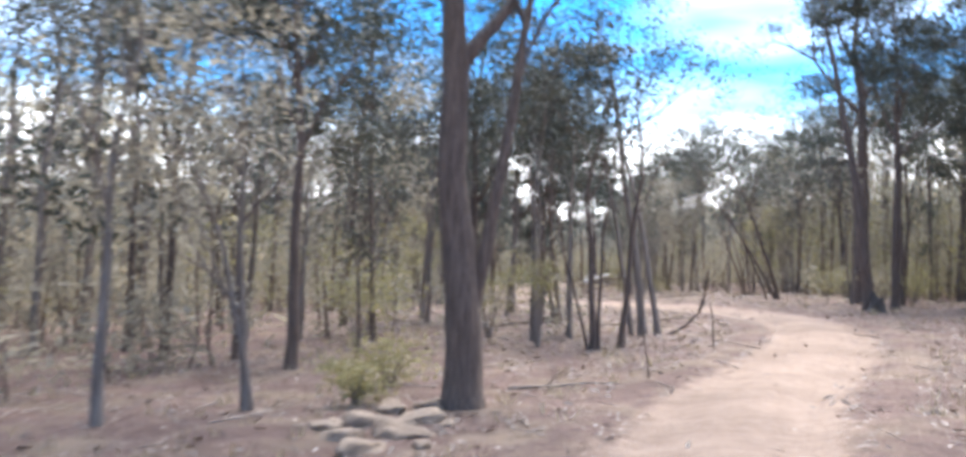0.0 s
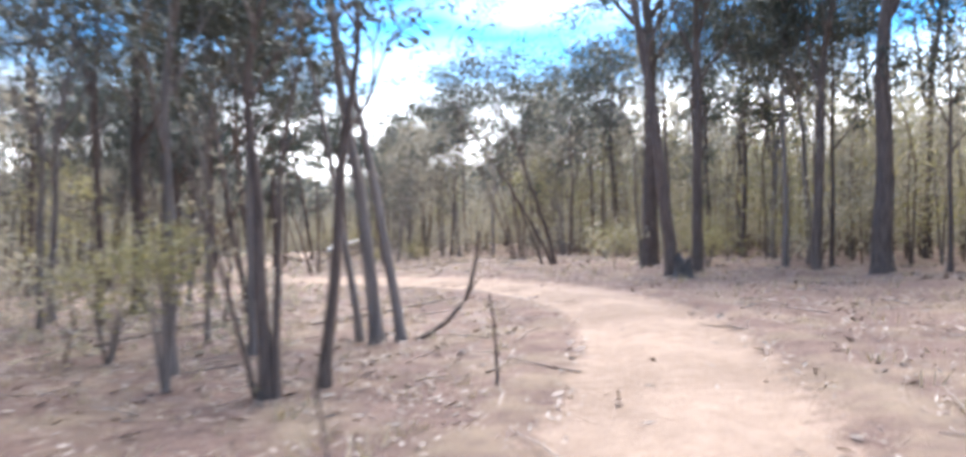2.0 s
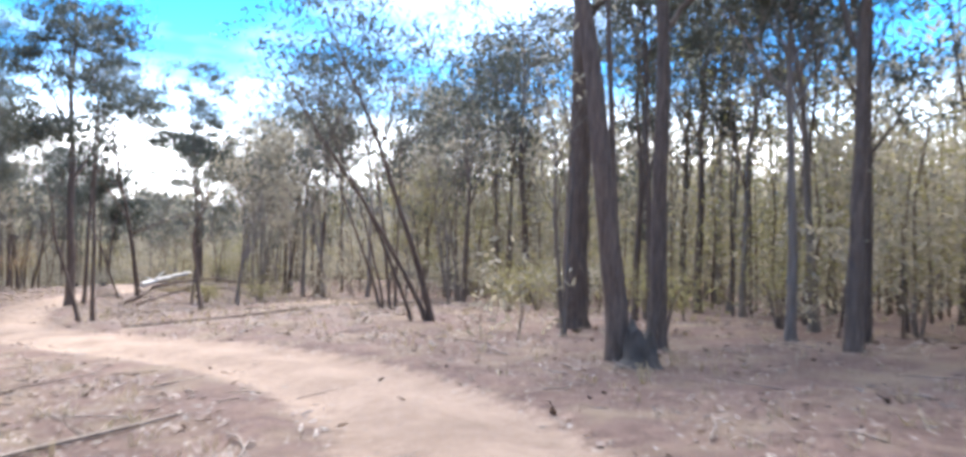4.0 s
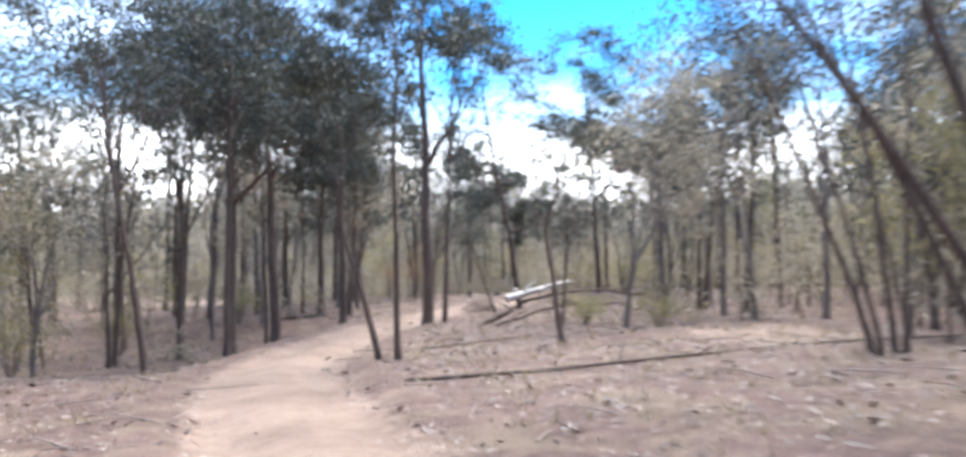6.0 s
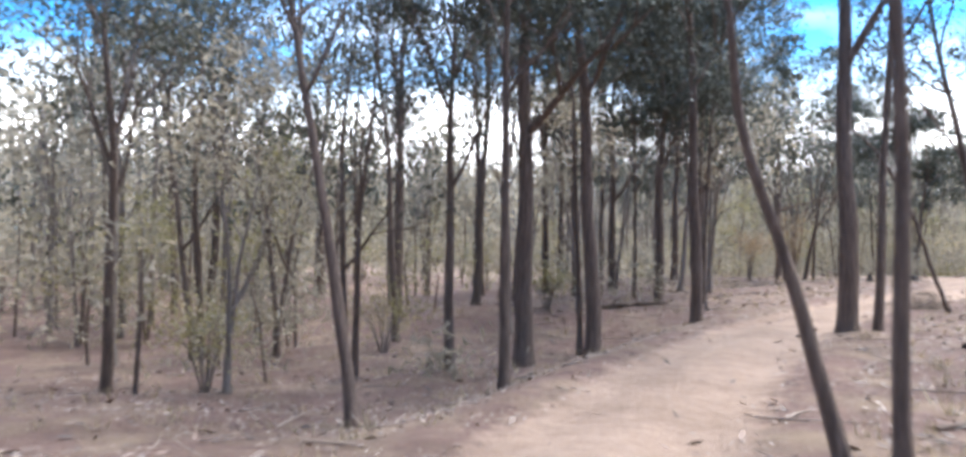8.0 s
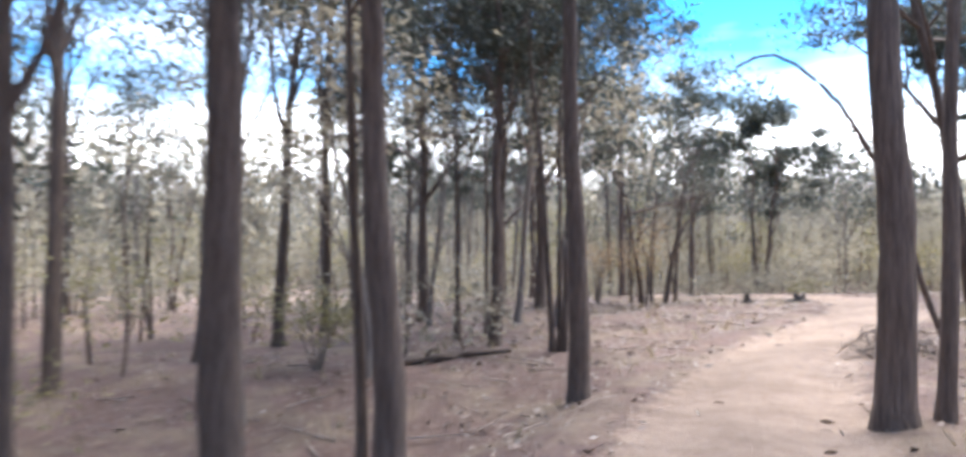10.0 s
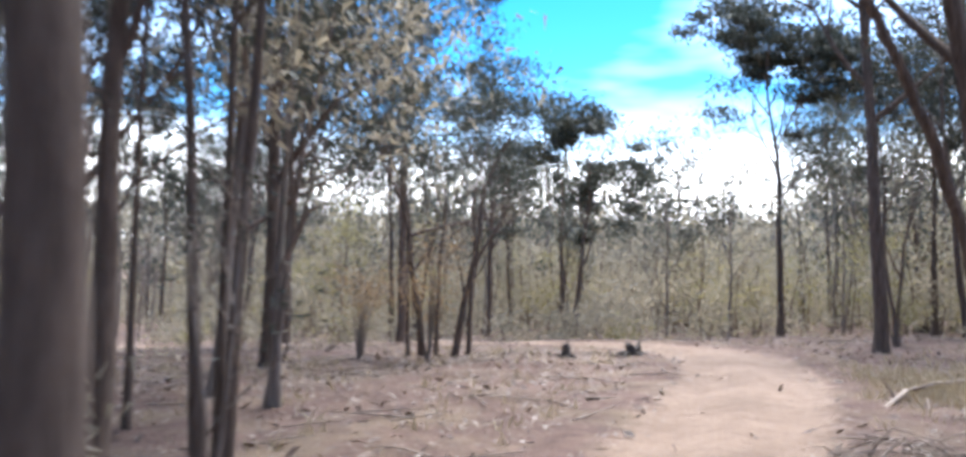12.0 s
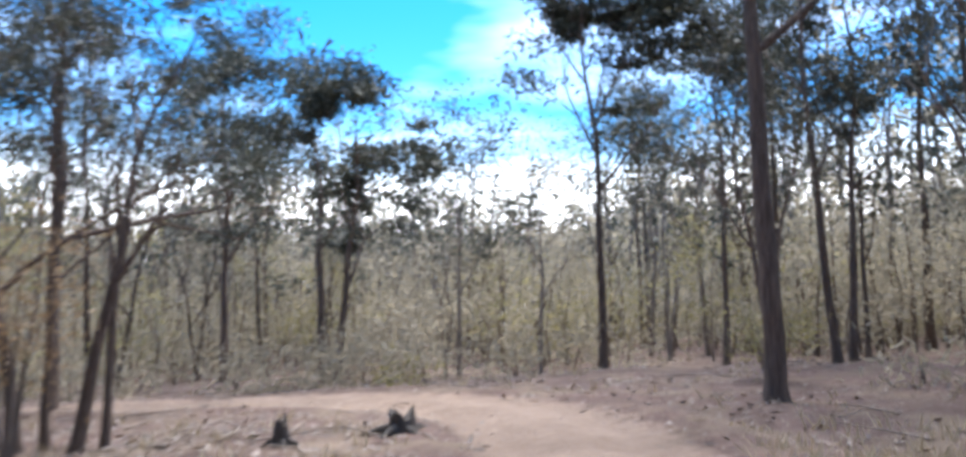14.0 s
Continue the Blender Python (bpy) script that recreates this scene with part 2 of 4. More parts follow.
# ---- ground ----
# middle line of the track
TRACK = [(-2.6, -60.0), (-1.2, -22.0), (0.2, -6.0), (0.6, 0.0), (1.3, 4.2), (2.2, 7.4), (3.3, 10.0), (4.9, 12.9), (6.2, 15.1), (7.3, 17.2), (8.3, 19.6), (9.1, 22.3), (9.4, 25.0),
         (9.2, 27.8), (8.55, 30.3), (7.6, 32.6), (6.45, 34.65), (5.45, 36.65), (4.5, 38.65), (3.65, 40.75), (3.1, 42.8), (2.9, 45.1), (2.65, 47.2), (2.6, 49.0), (2.6, 51.0), (2.65, 53.0),
         (2.9, 55.3), (3.2, 57.5), (3.9, 60.0), (4.9, 62.8), (5.9, 65.6), (6.4, 68.2), (6.3, 70.6), (5.5, 72.6), (4.0, 74.3), (1.5, 75.8), (-3.0, 77.5), (-10.0, 80.0), (-24.0, 88.0)]
SEG_A = np.array(TRACK[:-1], dtype=float)
SEG_D = np.array(TRACK[1:], dtype=float) - SEG_A


def track_reach(x, y):
    """Distance to the track's middle line, for arrays of places."""
    p = np.stack((np.asarray(x, dtype=float).ravel(), np.asarray(y, dtype=float).ravel()), 1)
    best = np.full(len(p), 1e9)
    for a, d in zip(SEG_A, SEG_D):
        f = np.clip(((p - a) @ d) / (d @ d), 0, 1)
        best = np.minimum(best, np.hypot(*(p - a - f[:, None] * d).T))
    return best


def track_distance(x, y):
    return float(track_reach([x], [y])[0])


def ease(lo, hi, x):
    f = np.clip((x - lo) / (hi - lo), 0, 1)
    return f * f * (3 - 2 * f)


TRACK_Y, TRACK_X = np.array([p[1] for p in TRACK[:33]]), np.array([p[0] for p in TRACK[:33]])


def land(x, y):
    """Height of the ground for arrays of places: a gentle fall to the north and west, a low bank in the east, a valley and wooded hills beyond."""
    x, y = np.asarray(x, dtype=float), np.asarray(y, dtype=float)
    u, v = np.clip((x - 6) / 10, -2, 2), np.clip((y - 36) / 20, -2.2, 2.0)
    z = -0.065 + 0.397 * u - 0.273 * v - 0.044 * u * u - 0.096 * u * v + 0.025 * v * v + 0.011 * v ** 3 + 0.042 * u * v * v + 0.025 * v ** 4
    z += 0.33 * np.exp(-((x - 13) / 6) ** 2 - ((y - 38) / 10) ** 2)
    west = np.interp(y, TRACK_Y, TRACK_X) - x
    z -= 0.55 * ease(1.5, 3.6, west) * ease(40, 47, y) * (1 - ease(52.5, 57.5, y))
    z -= 0.85 * ease(68, 86, y) + 1.0 * ease(84, 125, y)
    far = np.hypot(x - 5, y - 35)
    z += 15.0 * ease(110, 330, far) + 16.0 * ease(330, 900, far)
    z += (0.05 * np.sin(0.9 * x + 0.4 * y) * np.sin(0.7 * y - 0.3 * x + 1.0) + 0.03 * np.sin(1.9 * x - 1.3 * y)) * ease(2.0, 5.0, np.abs(west))
    z += 0.9 * np.sin(0.045 * x + 1.0) * np.sin(0.05 * y) * ease(60, 140, far)
    return z


def ground_z(x, y):
    return float(land(x, y))


def sand_patch(x, y):
    """How bare and sandy the open flat inside the second bend is."""
    return np.clip(1.6 * np.exp(-((x - 13.0) / 1.7) ** 2 - ((y - 46.5) / 3.4) ** 2), 0, 1)


def build_ground():
    def spaced(lo, near_lo, near_hi, hi, step, far):
        mid = list(np.arange(near_lo, near_hi + 1e-6, step))
        left = [near_lo - (near_lo - lo) * (i / far) ** 2.6 for i in range(far, 0, -1)]
        right = [near_hi + (hi - near_hi) * (i / far) ** 2.6 for i in range(1, far + 1)]
        return left + mid + right
    xs = np.array(spaced(-1800, -7, 20, 1800, 0.14, 34))
    ys = np.array(spaced(-1800, -1, 79, 2000, 0.14, 34))
    gx, gy = np.meshgrid(xs, ys)
    d = track_reach(gx, gy).reshape(gx.shape)
    z = land(gx, gy)
    rough = np.array([[noise.noise((x * 1.6, y * 1.6, 3.0)) for x in xs] for y in ys])
    near = 1 - ease(0.9, 1.6, d)
    z = z + 0.035 * np.exp(-(d / 0.35) ** 2) - 0.05 * np.exp(-((d - 0.75) / 0.30) ** 2) + 0.03 * rough * (1 - 0.75 * near) + 0.05 * np.exp(-((d - 1.6) / 0.35) ** 2)
    # the pale bare patch of sand east of the bend
    k = np.clip(1 - ease(0.55, 1.7, d) + 0.95 * sand_patch(gx, gy), 0, 1)
    w = len(xs)
    verts = np.stack((gx.ravel(), gy.ravel(), z.ravel()), 1)
    faces = [(j * w + i, j * w + i + 1, (j + 1) * w + i + 1, (j + 1) * w + i) for j in range(len(ys) - 1) for i in range(w - 1)]
    me = mesh_from("ground", verts.tolist(), faces, M_GROUND)
    at = me.attributes.new("track", "FLOAT", "POINT")
    at.data.foreach_set("value", k.ravel().astype(np.float32))
    return tagged(new("ground", me), "brown leaf-strewn bush floor with a pale pinkish sandy track", "ground", kind="structure")


build_ground()


# ---- trees ----
def tube(path, radii, sides, verts, faces):
    """Adds a tapered tube along a path of Vectors."""
    base = len(verts)
    n = len(path)
    for i, p in enumerate(path):
        d = (path[min(i + 1, n - 1)] - path[max(i - 1, 0)]).normalized()
        a = d.orthogonal().normalized() if abs(d.z) < 0.95 else Vector((1, 0, 0))
        a = (a - d * a.dot(d)).normalized()
        b = d.cross(a)
        for k in range(sides):
            w = 2 * math.pi * k / sides
            rough = 1 + 0.17 * noise.noise((math.cos(w) * 1.5, math.sin(w) * 1.5, p.z * 2.0 + p.x)) + 0.07 * noise.noise((math.cos(w) * 5, math.sin(w) * 5, p.z * 1.1)) if sides > 8 else 1.0
            verts.append(p + (a * math.cos(w) + b * math.sin(w)) * radii[i] * rough)
    for i in range(n - 1):
        for k in range(sides):
            k2 = (k + 1) % sides
            faces.append((base + i * sides + k, base + i * sides + k2, base + (i + 1) * sides + k2, base + (i + 1) * sides + k))
    verts.append(path[-1] + (path[-1] - path[-2]) * 0.2)
    tip = len(verts) - 1
    for k in range(sides):
        faces.append((base + (n - 1) * sides + k, base + (n - 1) * sides + (k + 1) % sides, tip))


def leaf_blades(rng, centres, spread, count, size, hang=0.6, flat=0.5):
    """Small narrow leaves in loose flattish clumps round the given centres."""
    c = np.repeat(np.asarray(centres, dtype=float), count, axis=0)
    n = len(c)
    s = np.repeat(np.asarray(spread, dtype=float), count)[:, None]
    p = c + np.clip(rng.normal(0, 1, (n, 3)), -2.1, 2.1) * s * np.array((1, 1, flat))
    d = rng.normal(0, 1, (n, 3))
    d[:, 2] -= hang
    d /= np.linalg.norm(d, axis=1)[:, None]
    side = np.cross(d, rng.normal(0, 1, (n, 3)))
    side /= np.linalg.norm(side, axis=1)[:, None] + 1e-9
    ln = size * rng.uniform(0.6, 1.4, (n, 1))
    wd = ln * rng.uniform(0.26, 0.46, (n, 1))
    a = p - d * ln * 0.4
    return np.stack((a + side * wd * 0.5, p + d * ln * 0.6, a - side * wd * 0.5), axis=1)


def trunk_foot(rnd, twins, radius, lean, height):
    """Where a trunk starts, how it leans and how tall it grows."""
    if twins == 1:
        return Vector((0, 0, 0)), Vector((lean[0], lean[1], 0)), height
    off = Vector((rnd.uniform(-1, 1), rnd.uniform(-1, 1), 0)) * radius * 1.3
    out = Vector((lean[0] + rnd.uniform(-0.16, 0.16), lean[1] + rnd.uniform(-0.1, 0.1), 0))
    return off, out, height * rnd.uniform(0.85, 1.0)


def tree_parts(seed, height, radius, first, spreadr, limbs, leaves, leaf, lean=(0.0, 0.0), twins=1, clump=0.30, bend=0.12, flat=0.5, bare=0.0, steep=(0.9, 1.9), low=0.0, fullness=1.6, stems=None):
    """Wood and leaves of one gum tree: bent tapered trunks, steep limbs from a height called first that fork twice, flat leaf clumps at the tips."""
    rnd = random.Random(seed)
    rng = np.random.default_rng(seed)
    verts, faces, ends, sizes = [], [], [], []

    def grow(p, way, length, r, level):
        """One sinuous branch that turns upwards, and the branches that fork from it."""
        path = [p]
        d = way.normalized()
        parts = (4, 3, 2)[level]
        for g in range(parts):
            d = (d + Vector((rnd.uniform(-1, 1), rnd.uniform(-1, 1), rnd.uniform(-0.7, 1.0))) * 0.2).normalized()
            path.append(path[-1] + d * length / parts)
        tube(path, [r * (1 - 0.58 * g / parts) for g in range(parts + 1)], (7, 5, 4, 3)[level] if radius > 0.08 else (5, 4, 3, 3)[level], verts, faces)
        if level == 2:
            if rnd.random() >= bare:
                ends.append(path[-1])
                sizes.append(clump * rnd.uniform(0.4, 1.15))
                if rnd.random() < 0.35:
                    ends.append(path[1] + Vector((0, 0, -0.1)))
                    sizes.append(clump * rnd.uniform(0.35, 0.7))
            return
        turn = rnd.uniform(0, 6.28)
        for k in range(3):
            f = (1.0, 0.97, rnd.uniform(0.45, 0.75))[k] * parts
            i = min(parts - 1, int(f))
            side = d.orthogonal().normalized()
            side = Matrix.Rotation(turn + k * 2.1 + rnd.uniform(-0.4, 0.4), 3, d) @ side
            w = d * 1.0 + side * rnd.uniform(0.42, 0.95) + Vector((0, 0, 0.12))
            grow(path[i].lerp(path[i + 1], f - i), w, length * rnd.uniform(0.52, 0.78), max(0.004, r * rnd.uniform(0.42, 0.6)), level + 1)

    for k in range(len(stems) if stems else twins):
        if stems:
            ox, oy, lx, ly, h, radius = stems[k]
            off, out = Vector((ox, oy, 0)), Vector((lx, ly, 0))
        else:
            off, out, h = trunk_foot(rnd, twins, radius, lean, height)
        steps = 14 if radius < 0.08 else 36 if radius > 0.12 else 24
        path, radii = [], []
        ph = rnd.uniform(0, 6.28)
        for i in range(steps + 1):
            f = i / steps
            wob = Vector((math.sin(f * 5 + ph) + 0.5 * math.sin(f * 13 + ph), math.cos(f * 4 + ph * 1.7), 0)) * bend * radius * 3 * f
            wob += Vector((math.sin(f * h * 1.3 + ph * 2.3), math.cos(f * h * 0.9 + ph * 3.1), 0)) * radius * 0.16 * min(1.0, f * 8)
            path.append(off + out * (h * f ** 1.15) + wob + Vector((0, 0, h * 0.94 * f - 0.12)))
            flare = 1 + 0.42 * math.exp(-f * h / 0.22)
            radii.append(max(0.012, radius * (1 - 0.80 * f) * flare))
        tube(path, radii, 18 if radius > 0.12 else 11 if radius > 0.08 else 7, verts, faces)
        if h < first:
            continue
        count = max(3, limbs // (2 if twins > 1 or stems else 1))
        for j in range(count):
            f = lerp(min(0.8, first / h), 0.97, ((j + 0.8 * rnd.random()) / count) ** 0.9)
            i = min(steps - 1, int(f * steps))
            p0 = path[i].lerp(path[i + 1], f * steps - i)
            az = j * 2.4 + rnd.uniform(-0.6, 0.6)
            way = Vector((math.cos(az), math.sin(az), rnd.uniform(*steep)))
            if low and rnd.random() < low:
                way.z = rnd.uniform(-0.1, 0.5)
            reach = spreadr * rnd.uniform(0.55, 1.0) * (1.0 - 0.35 * max(0.0, f - 0.6) / 0.4)
            grow(p0, way, reach, max(0.010, radius * (1 - 0.8 * f) * 0.68), 0)
    if not ends:
        ends, sizes = [path[-1]], [clump]
    per = max(4, int(leaves * fullness / len(ends)))
    return verts, faces, leaf_blades(rng, ends, sizes, per, leaf, flat=flat)


def plant_tree(at, label, bark, foliage, name="gum_tree", group="", turn=0.0, **shape):
    root = new(name)
    root.location = (at[0], at[1], ground_z(*at))
    root.rotation_euler = (0, 0, radians(turn))
    verts, faces, quads = tree_parts(**shape)
    part_mesh("trunk", mesh_from("trunk", verts, faces, bark), root)
    part_mesh("crown", leaves_mesh("crown", quads, foliage), root)
    return tagged(root, label, "tree", group)


# the trees that stand along the track, as it is driven
def gum(at, label, stems=None, bark=None, foliage=None, **shape):
    full = dict(height=11.0, radius=0.15, first=4.2, spreadr=2.2, limbs=9, leaves=7000, leaf=0.15, clump=0.42, bend=0.25, steep=(0.9, 2.0))
    full.update(shape)
    full["leaves"] = int(full["leaves"] * 0.75)
    return plant_tree(at, label, bark or M_BARK, foliage or M_LEAF, stems=stems, **full)


# first bend
gum((-0.2, 10.9), "stout dark-barked gum forked low beside the track", seed=11, height=12.5, radius=0.25, first=4.0, spreadr=3.0, limbs=10, leaves=12000,
    stems=[(0, 0, -0.05, -0.02, 12.5, 0.265), (-0.1, 0.0, 0.17, 0.03, 9.0, 0.12)])
gum((2.4, 17.1), "many-stemmed young gum spreading from its foot", seed=12, height=6.5, radius=0.08, first=2.8, spreadr=1.8, limbs=6, leaves=1500, leaf=0.12, bare=0.5, steep=(1.2, 2.4), bend=0.8,
    stems=[(0, 0, -0.02, 0.0, 6.2, 0.085), (0.62, 0.3, 0.07, -0.03, 6.5, 0.078), (-0.1, 0.05, -0.24, 0.02, 3.8, 0.035), (0.1, -0.06, 0.03, 0.0, 5.2, 0.05)])
gum((4.55, 20.6), "three straight grey stems leaning together over the track", seed=13, bark=M_BARK_PALE, height=9.0, radius=0.1, first=4.6, spreadr=2.0, limbs=7, leaves=2200, leaf=0.13, bare=0.45, bend=0.3, steep=(1.2, 2.6),
    stems=[(0, 0, -0.19, 0.0, 8.0, 0.085), (-0.32, 0.3, -0.15, 0.0, 9.0, 0.115), (-0.55, 0.75, -0.17, 0.02, 8.0, 0.07)])
gum((-3.7, 15.9), "dark gum with a bare straight trunk in the wood", seed=14, height=9.5, radius=0.13, leaves=8000)
gum((-5.2, 17.2), "slim gum in thin shade", seed=15, height=8.5, radius=0.09, first=3.2, leaves=6000)
gum((-0.3, 30.2), "broad dark gum behind the first bend", seed=16, height=11.5, radius=0.2, leaves=7500, spreadr=3.2, leaf=0.14, clump=0.38)
gum((2.3, 20.9), "slim grey-barked gum beside the inner verge", seed=17, bark=M_BARK_PALE, height=7.5, radius=0.075, first=3.2, leaves=4500, spreadr=1.6)
gum((1.6, 22.6), "thin young gum on the inner verge", seed=18, bark=M_BARK_PALE, height=6.0, radius=0.055, first=2.4, leaves=3200, spreadr=1.4)
gum((1.3, 33.2), "dark gum with a swollen foot beyond the first bend", seed=19, height=9.0, radius=0.13, first=3.6, leaves=5500)
gum((2.4, 31.7), "short-limbed dark gum across the bend", seed=20, height=8.0, radius=0.1, first=3.2, leaves=4500)
# the group of large trunks east of the bend
gum((15.2, 32.3), "massive dark straight-trunked gum on the bank", seed=21, height=14, radius=0.30, first=6.5, spreadr=3.2, limbs=9, leaves=9000)
gum((13.3, 27.5), "heavy dark gum leaning from a burnt foot", seed=22, height=12.5, radius=0.22, first=6.0, spreadr=2.8, limbs=7, leaves=7000, bend=0.2,
    stems=[(-0.02, 0, -0.13, 0.03, 12.0, 0.19), (0.1, 0.35, -0.03, 0.0, 9.5, 0.075)])
gum((14.65, 28.5), "tall straight dark gum close behind its neighbour", seed=23, height=13, radius=0.16, first=5.0, spreadr=2.4, leaves=9000)
gum((17.5, 24.6), "large lone gum with a flared foot on open litter", seed=24, height=13.5, radius=0.25, first=6.0, spreadr=3.0, leaves=8500)
gum((17.7, 28.6), "slim gum with grey bark on the bank", seed=25, bark=M_BARK_PALE, height=9.5, radius=0.1, first=4.0, leaves=5000)
gum((18.6, 27.7), "thin dark gum on the bank", seed=26, height=8.5, radius=0.08, first=3.6, leaves=4500)
gum((21.7, 36.4), "mid-sized gum with a forked crown behind the bank", seed=27, height=10.5, radius=0.13, leaves=8000)
gum((19.3, 24.3), "slender gum among dry litter", seed=28, height=8.5, radius=0.075, leaves=4500, first=3.2)
gum((24.5, 40.8), "far slim gum beyond the bank", seed=29, height=10.0, radius=0.14, leaves=8000)
# leaning stems in front of the second bend
gum((12.85, 34.8), "clump of dark stems leaning steeply together", seed=31, height=7.5, radius=0.075, first=4.2, spreadr=2.6, limbs=6, leaves=2600, leaf=0.13, clump=0.36, bare=0.35, bend=0.35, steep=(0.8, 1.8),
    stems=[(0, 0, -0.36, -0.02, 7.5, 0.082), (-0.06, 0.14, -0.60, -0.01, 6.2, 0.068), (-0.42, 0.2, -0.45, -0.02, 5.6, 0.05)])
gum((13.3, 40.4), "fan of thin dark stems from one old stool", seed=32, height=7.0, radius=0.055, first=4.0, spreadr=2.4, limbs=5, leaves=2400, leaf=0.13, clump=0.36, bare=0.35, bend=0.4, steep=(0.8, 1.8),
    stems=[(-0.12, 0, -0.38, -0.02, 7.0, 0.055), (0.04, 0.1, -0.27, -0.02, 6.0, 0.045), (0.18, 0.02, -0.13, -0.03, 6.6, 0.055), (0.34, 0.06, 0.01, -0.03, 6.3, 0.05), (0.5, 0.3, -0.2, 0.0, 5.5, 0.036)])
# open ground at the second bend
gum((8.45, 44.9), "small crooked gum bent over a fallen trunk", seed=33, height=4.6, radius=0.075, first=1.9, spreadr=1.2, limbs=5, leaves=1500, bend=1.2, leaf=0.08, lean=(-0.12, -0.04), bare=0.4)
gum((5.0, 42.9), "pair of slender stems at the edge of the track", seed=34, height=8.5, radius=0.065, first=4.2, spreadr=1.7, limbs=5, leaves=4200, bend=0.7,
    stems=[(0, 0, -0.26, -0.08, 4.6, 0.068), (0.34, 0.03, -0.03, -0.01, 8.6, 0.066)])
gum((0.1, 46.9), "slim dark gum below the shoulder of the track", seed=35, height=8.5, radius=0.085, first=4.2, leaves=4500, leaf=0.12)
gum((-0.6, 44.4), "leaning dark gum on the western slope", seed=36, height=8.0, radius=0.085, first=4.0, leaves=4500, leaf=0.12, lean=(-0.15, -0.05))
gum((-2.4, 49.4), "short-boled gum down the western slope", seed=37, height=9.0, radius=0.1, first=3.6, leaves=5500)
# third stretch: trunks on both sides of the straight
gum((4.0, 53.3), "thick dark gum hard by the straight of the track", seed=41, height=13.5, radius=0.20, first=5.0, spreadr=3.0, limbs=10, leaves=12000, bend=0.12,
    stems=[(0, 0, -0.02, -0.02, 13.5, 0.185), (0.48, 0.3, 0.03, 0.0, 11.0, 0.09)])
gum((-1.45, 50.6), "straight dark gum below the western shoulder", seed=42, height=12.5, radius=0.19, first=4.8, spreadr=2.6, leaves=11000)
gum((-0.75, 52.4), "dark gum with a thin twin leaning from its foot", seed=43, height=12.0, radius=0.17, first=4.6, spreadr=2.6, leaves=10000,
    stems=[(0, 0, -0.05, -0.02, 12.0, 0.17), (-0.35, 0.1, -0.03, -0.02, 9.0, 0.07)])
gum((0.75, 54.8), "straight mid-sized gum at the verge", seed=44, height=11.5, radius=0.135, first=5.4, spreadr=2.3, leaves=14000, leaf=0.10, bend=0.12, lean=(-0.025, -0.01))
gum((-0.42, 58.95), "u-shaped gum of three thin stems", seed=45, height=8.5, radius=0.065, first=4.2, spreadr=1.8, limbs=4, leaves=8000, leaf=0.10, bend=0.5,
    stems=[(0, 0, -0.06, 0.0, 8.0, 0.062), (0.18, 0.05, 0.05, 0.0, 8.5, 0.066), (0.1, 0.12, 0.0, 0.02, 7.5, 0.05)])
gum((-1.7, 59.8), "dark gum with a swollen burnt foot", seed=46, height=9.5, radius=0.13, first=3.8, leaves=8000)
gum((-2.9, 61.1), "thin dark gum down the slope", seed=47, height=8.5, radius=0.068, leaves=5000, first=3.4)
gum((-2.6, 62.3), "slim gum standing close to another", seed=48, height=8.0, radius=0.058, leaves=4500, first=3.2)
gum((0.3, 57.2), "spindly sapling with twiggy stems", seed=49, bark=M_BARK_PALE, height=2.8, radius=0.025, first=0.8, spreadr=0.8, limbs=6, leaves=300, leaf=0.05, clump=0.2, bare=0.6,
    stems=[(0, 0, 0.08, 0.0, 2.8, 0.024), (0.06, 0.04, -0.1, 0.0, 2.2, 0.018)])
gum((6.5, 59.9), "leaning gum with low-hanging leaves at the verge", seed=51, height=10.0, radius=0.12, first=3.0, spreadr=2.8, limbs=11, leaves=11000, leaf=0.11, lean=(-0.16, -0.05), low=0.35)
# round the last bend
gum((0.1, 70.5), "low forked gum at the end of the clearing", seed=52, height=5.8, radius=0.09, first=2.0, spreadr=2.0, limbs=6, leaves=2200, leaf=0.12, bare=0.3, bend=0.7,
    stems=[(0, 0, -0.17, -0.03, 5.6, 0.09), (0.7, -0.2, 0.2, -0.02, 5.8, 0.085), (0.3, 0.1, 0.0, 0.0, 5.0, 0.06), (-0.3, -0.1, -0.05, 0.0, 4.6, 0.05), (1.0, -0.1, 0.05, 0.0, 5.2, 0.06)])
gum((4.0, 81.5), "branching gum with twin dark stems beyond the bend", seed=53, height=7.2, radius=0.13, first=2.6, spreadr=2.2, limbs=7, leaves=7500, leaf=0.2, bare=0.1, steep=(0.9, 2.0), bend=0.4,
    stems=[(0, 0, -0.06, -0.02, 7.0, 0.12), (0.35, 0, 0.06, -0.02, 7.2, 0.12)])
gum((7.2, 79.5), "thin pale gum in the far scrub", seed=54, bark=M_BARK_PALE, height=5.6, radius=0.06, first=2.2, leaves=2000)
gum((9.9, 70.0), "tall dark gum with a straight trunk beside the last bend", seed=55, height=13.0, radius=0.155, first=4.6, spreadr=2.6, limbs=11, leaves=12000, lean=(-0.06, -0.03), steep=(0.4, 1.2), bend=0.12)
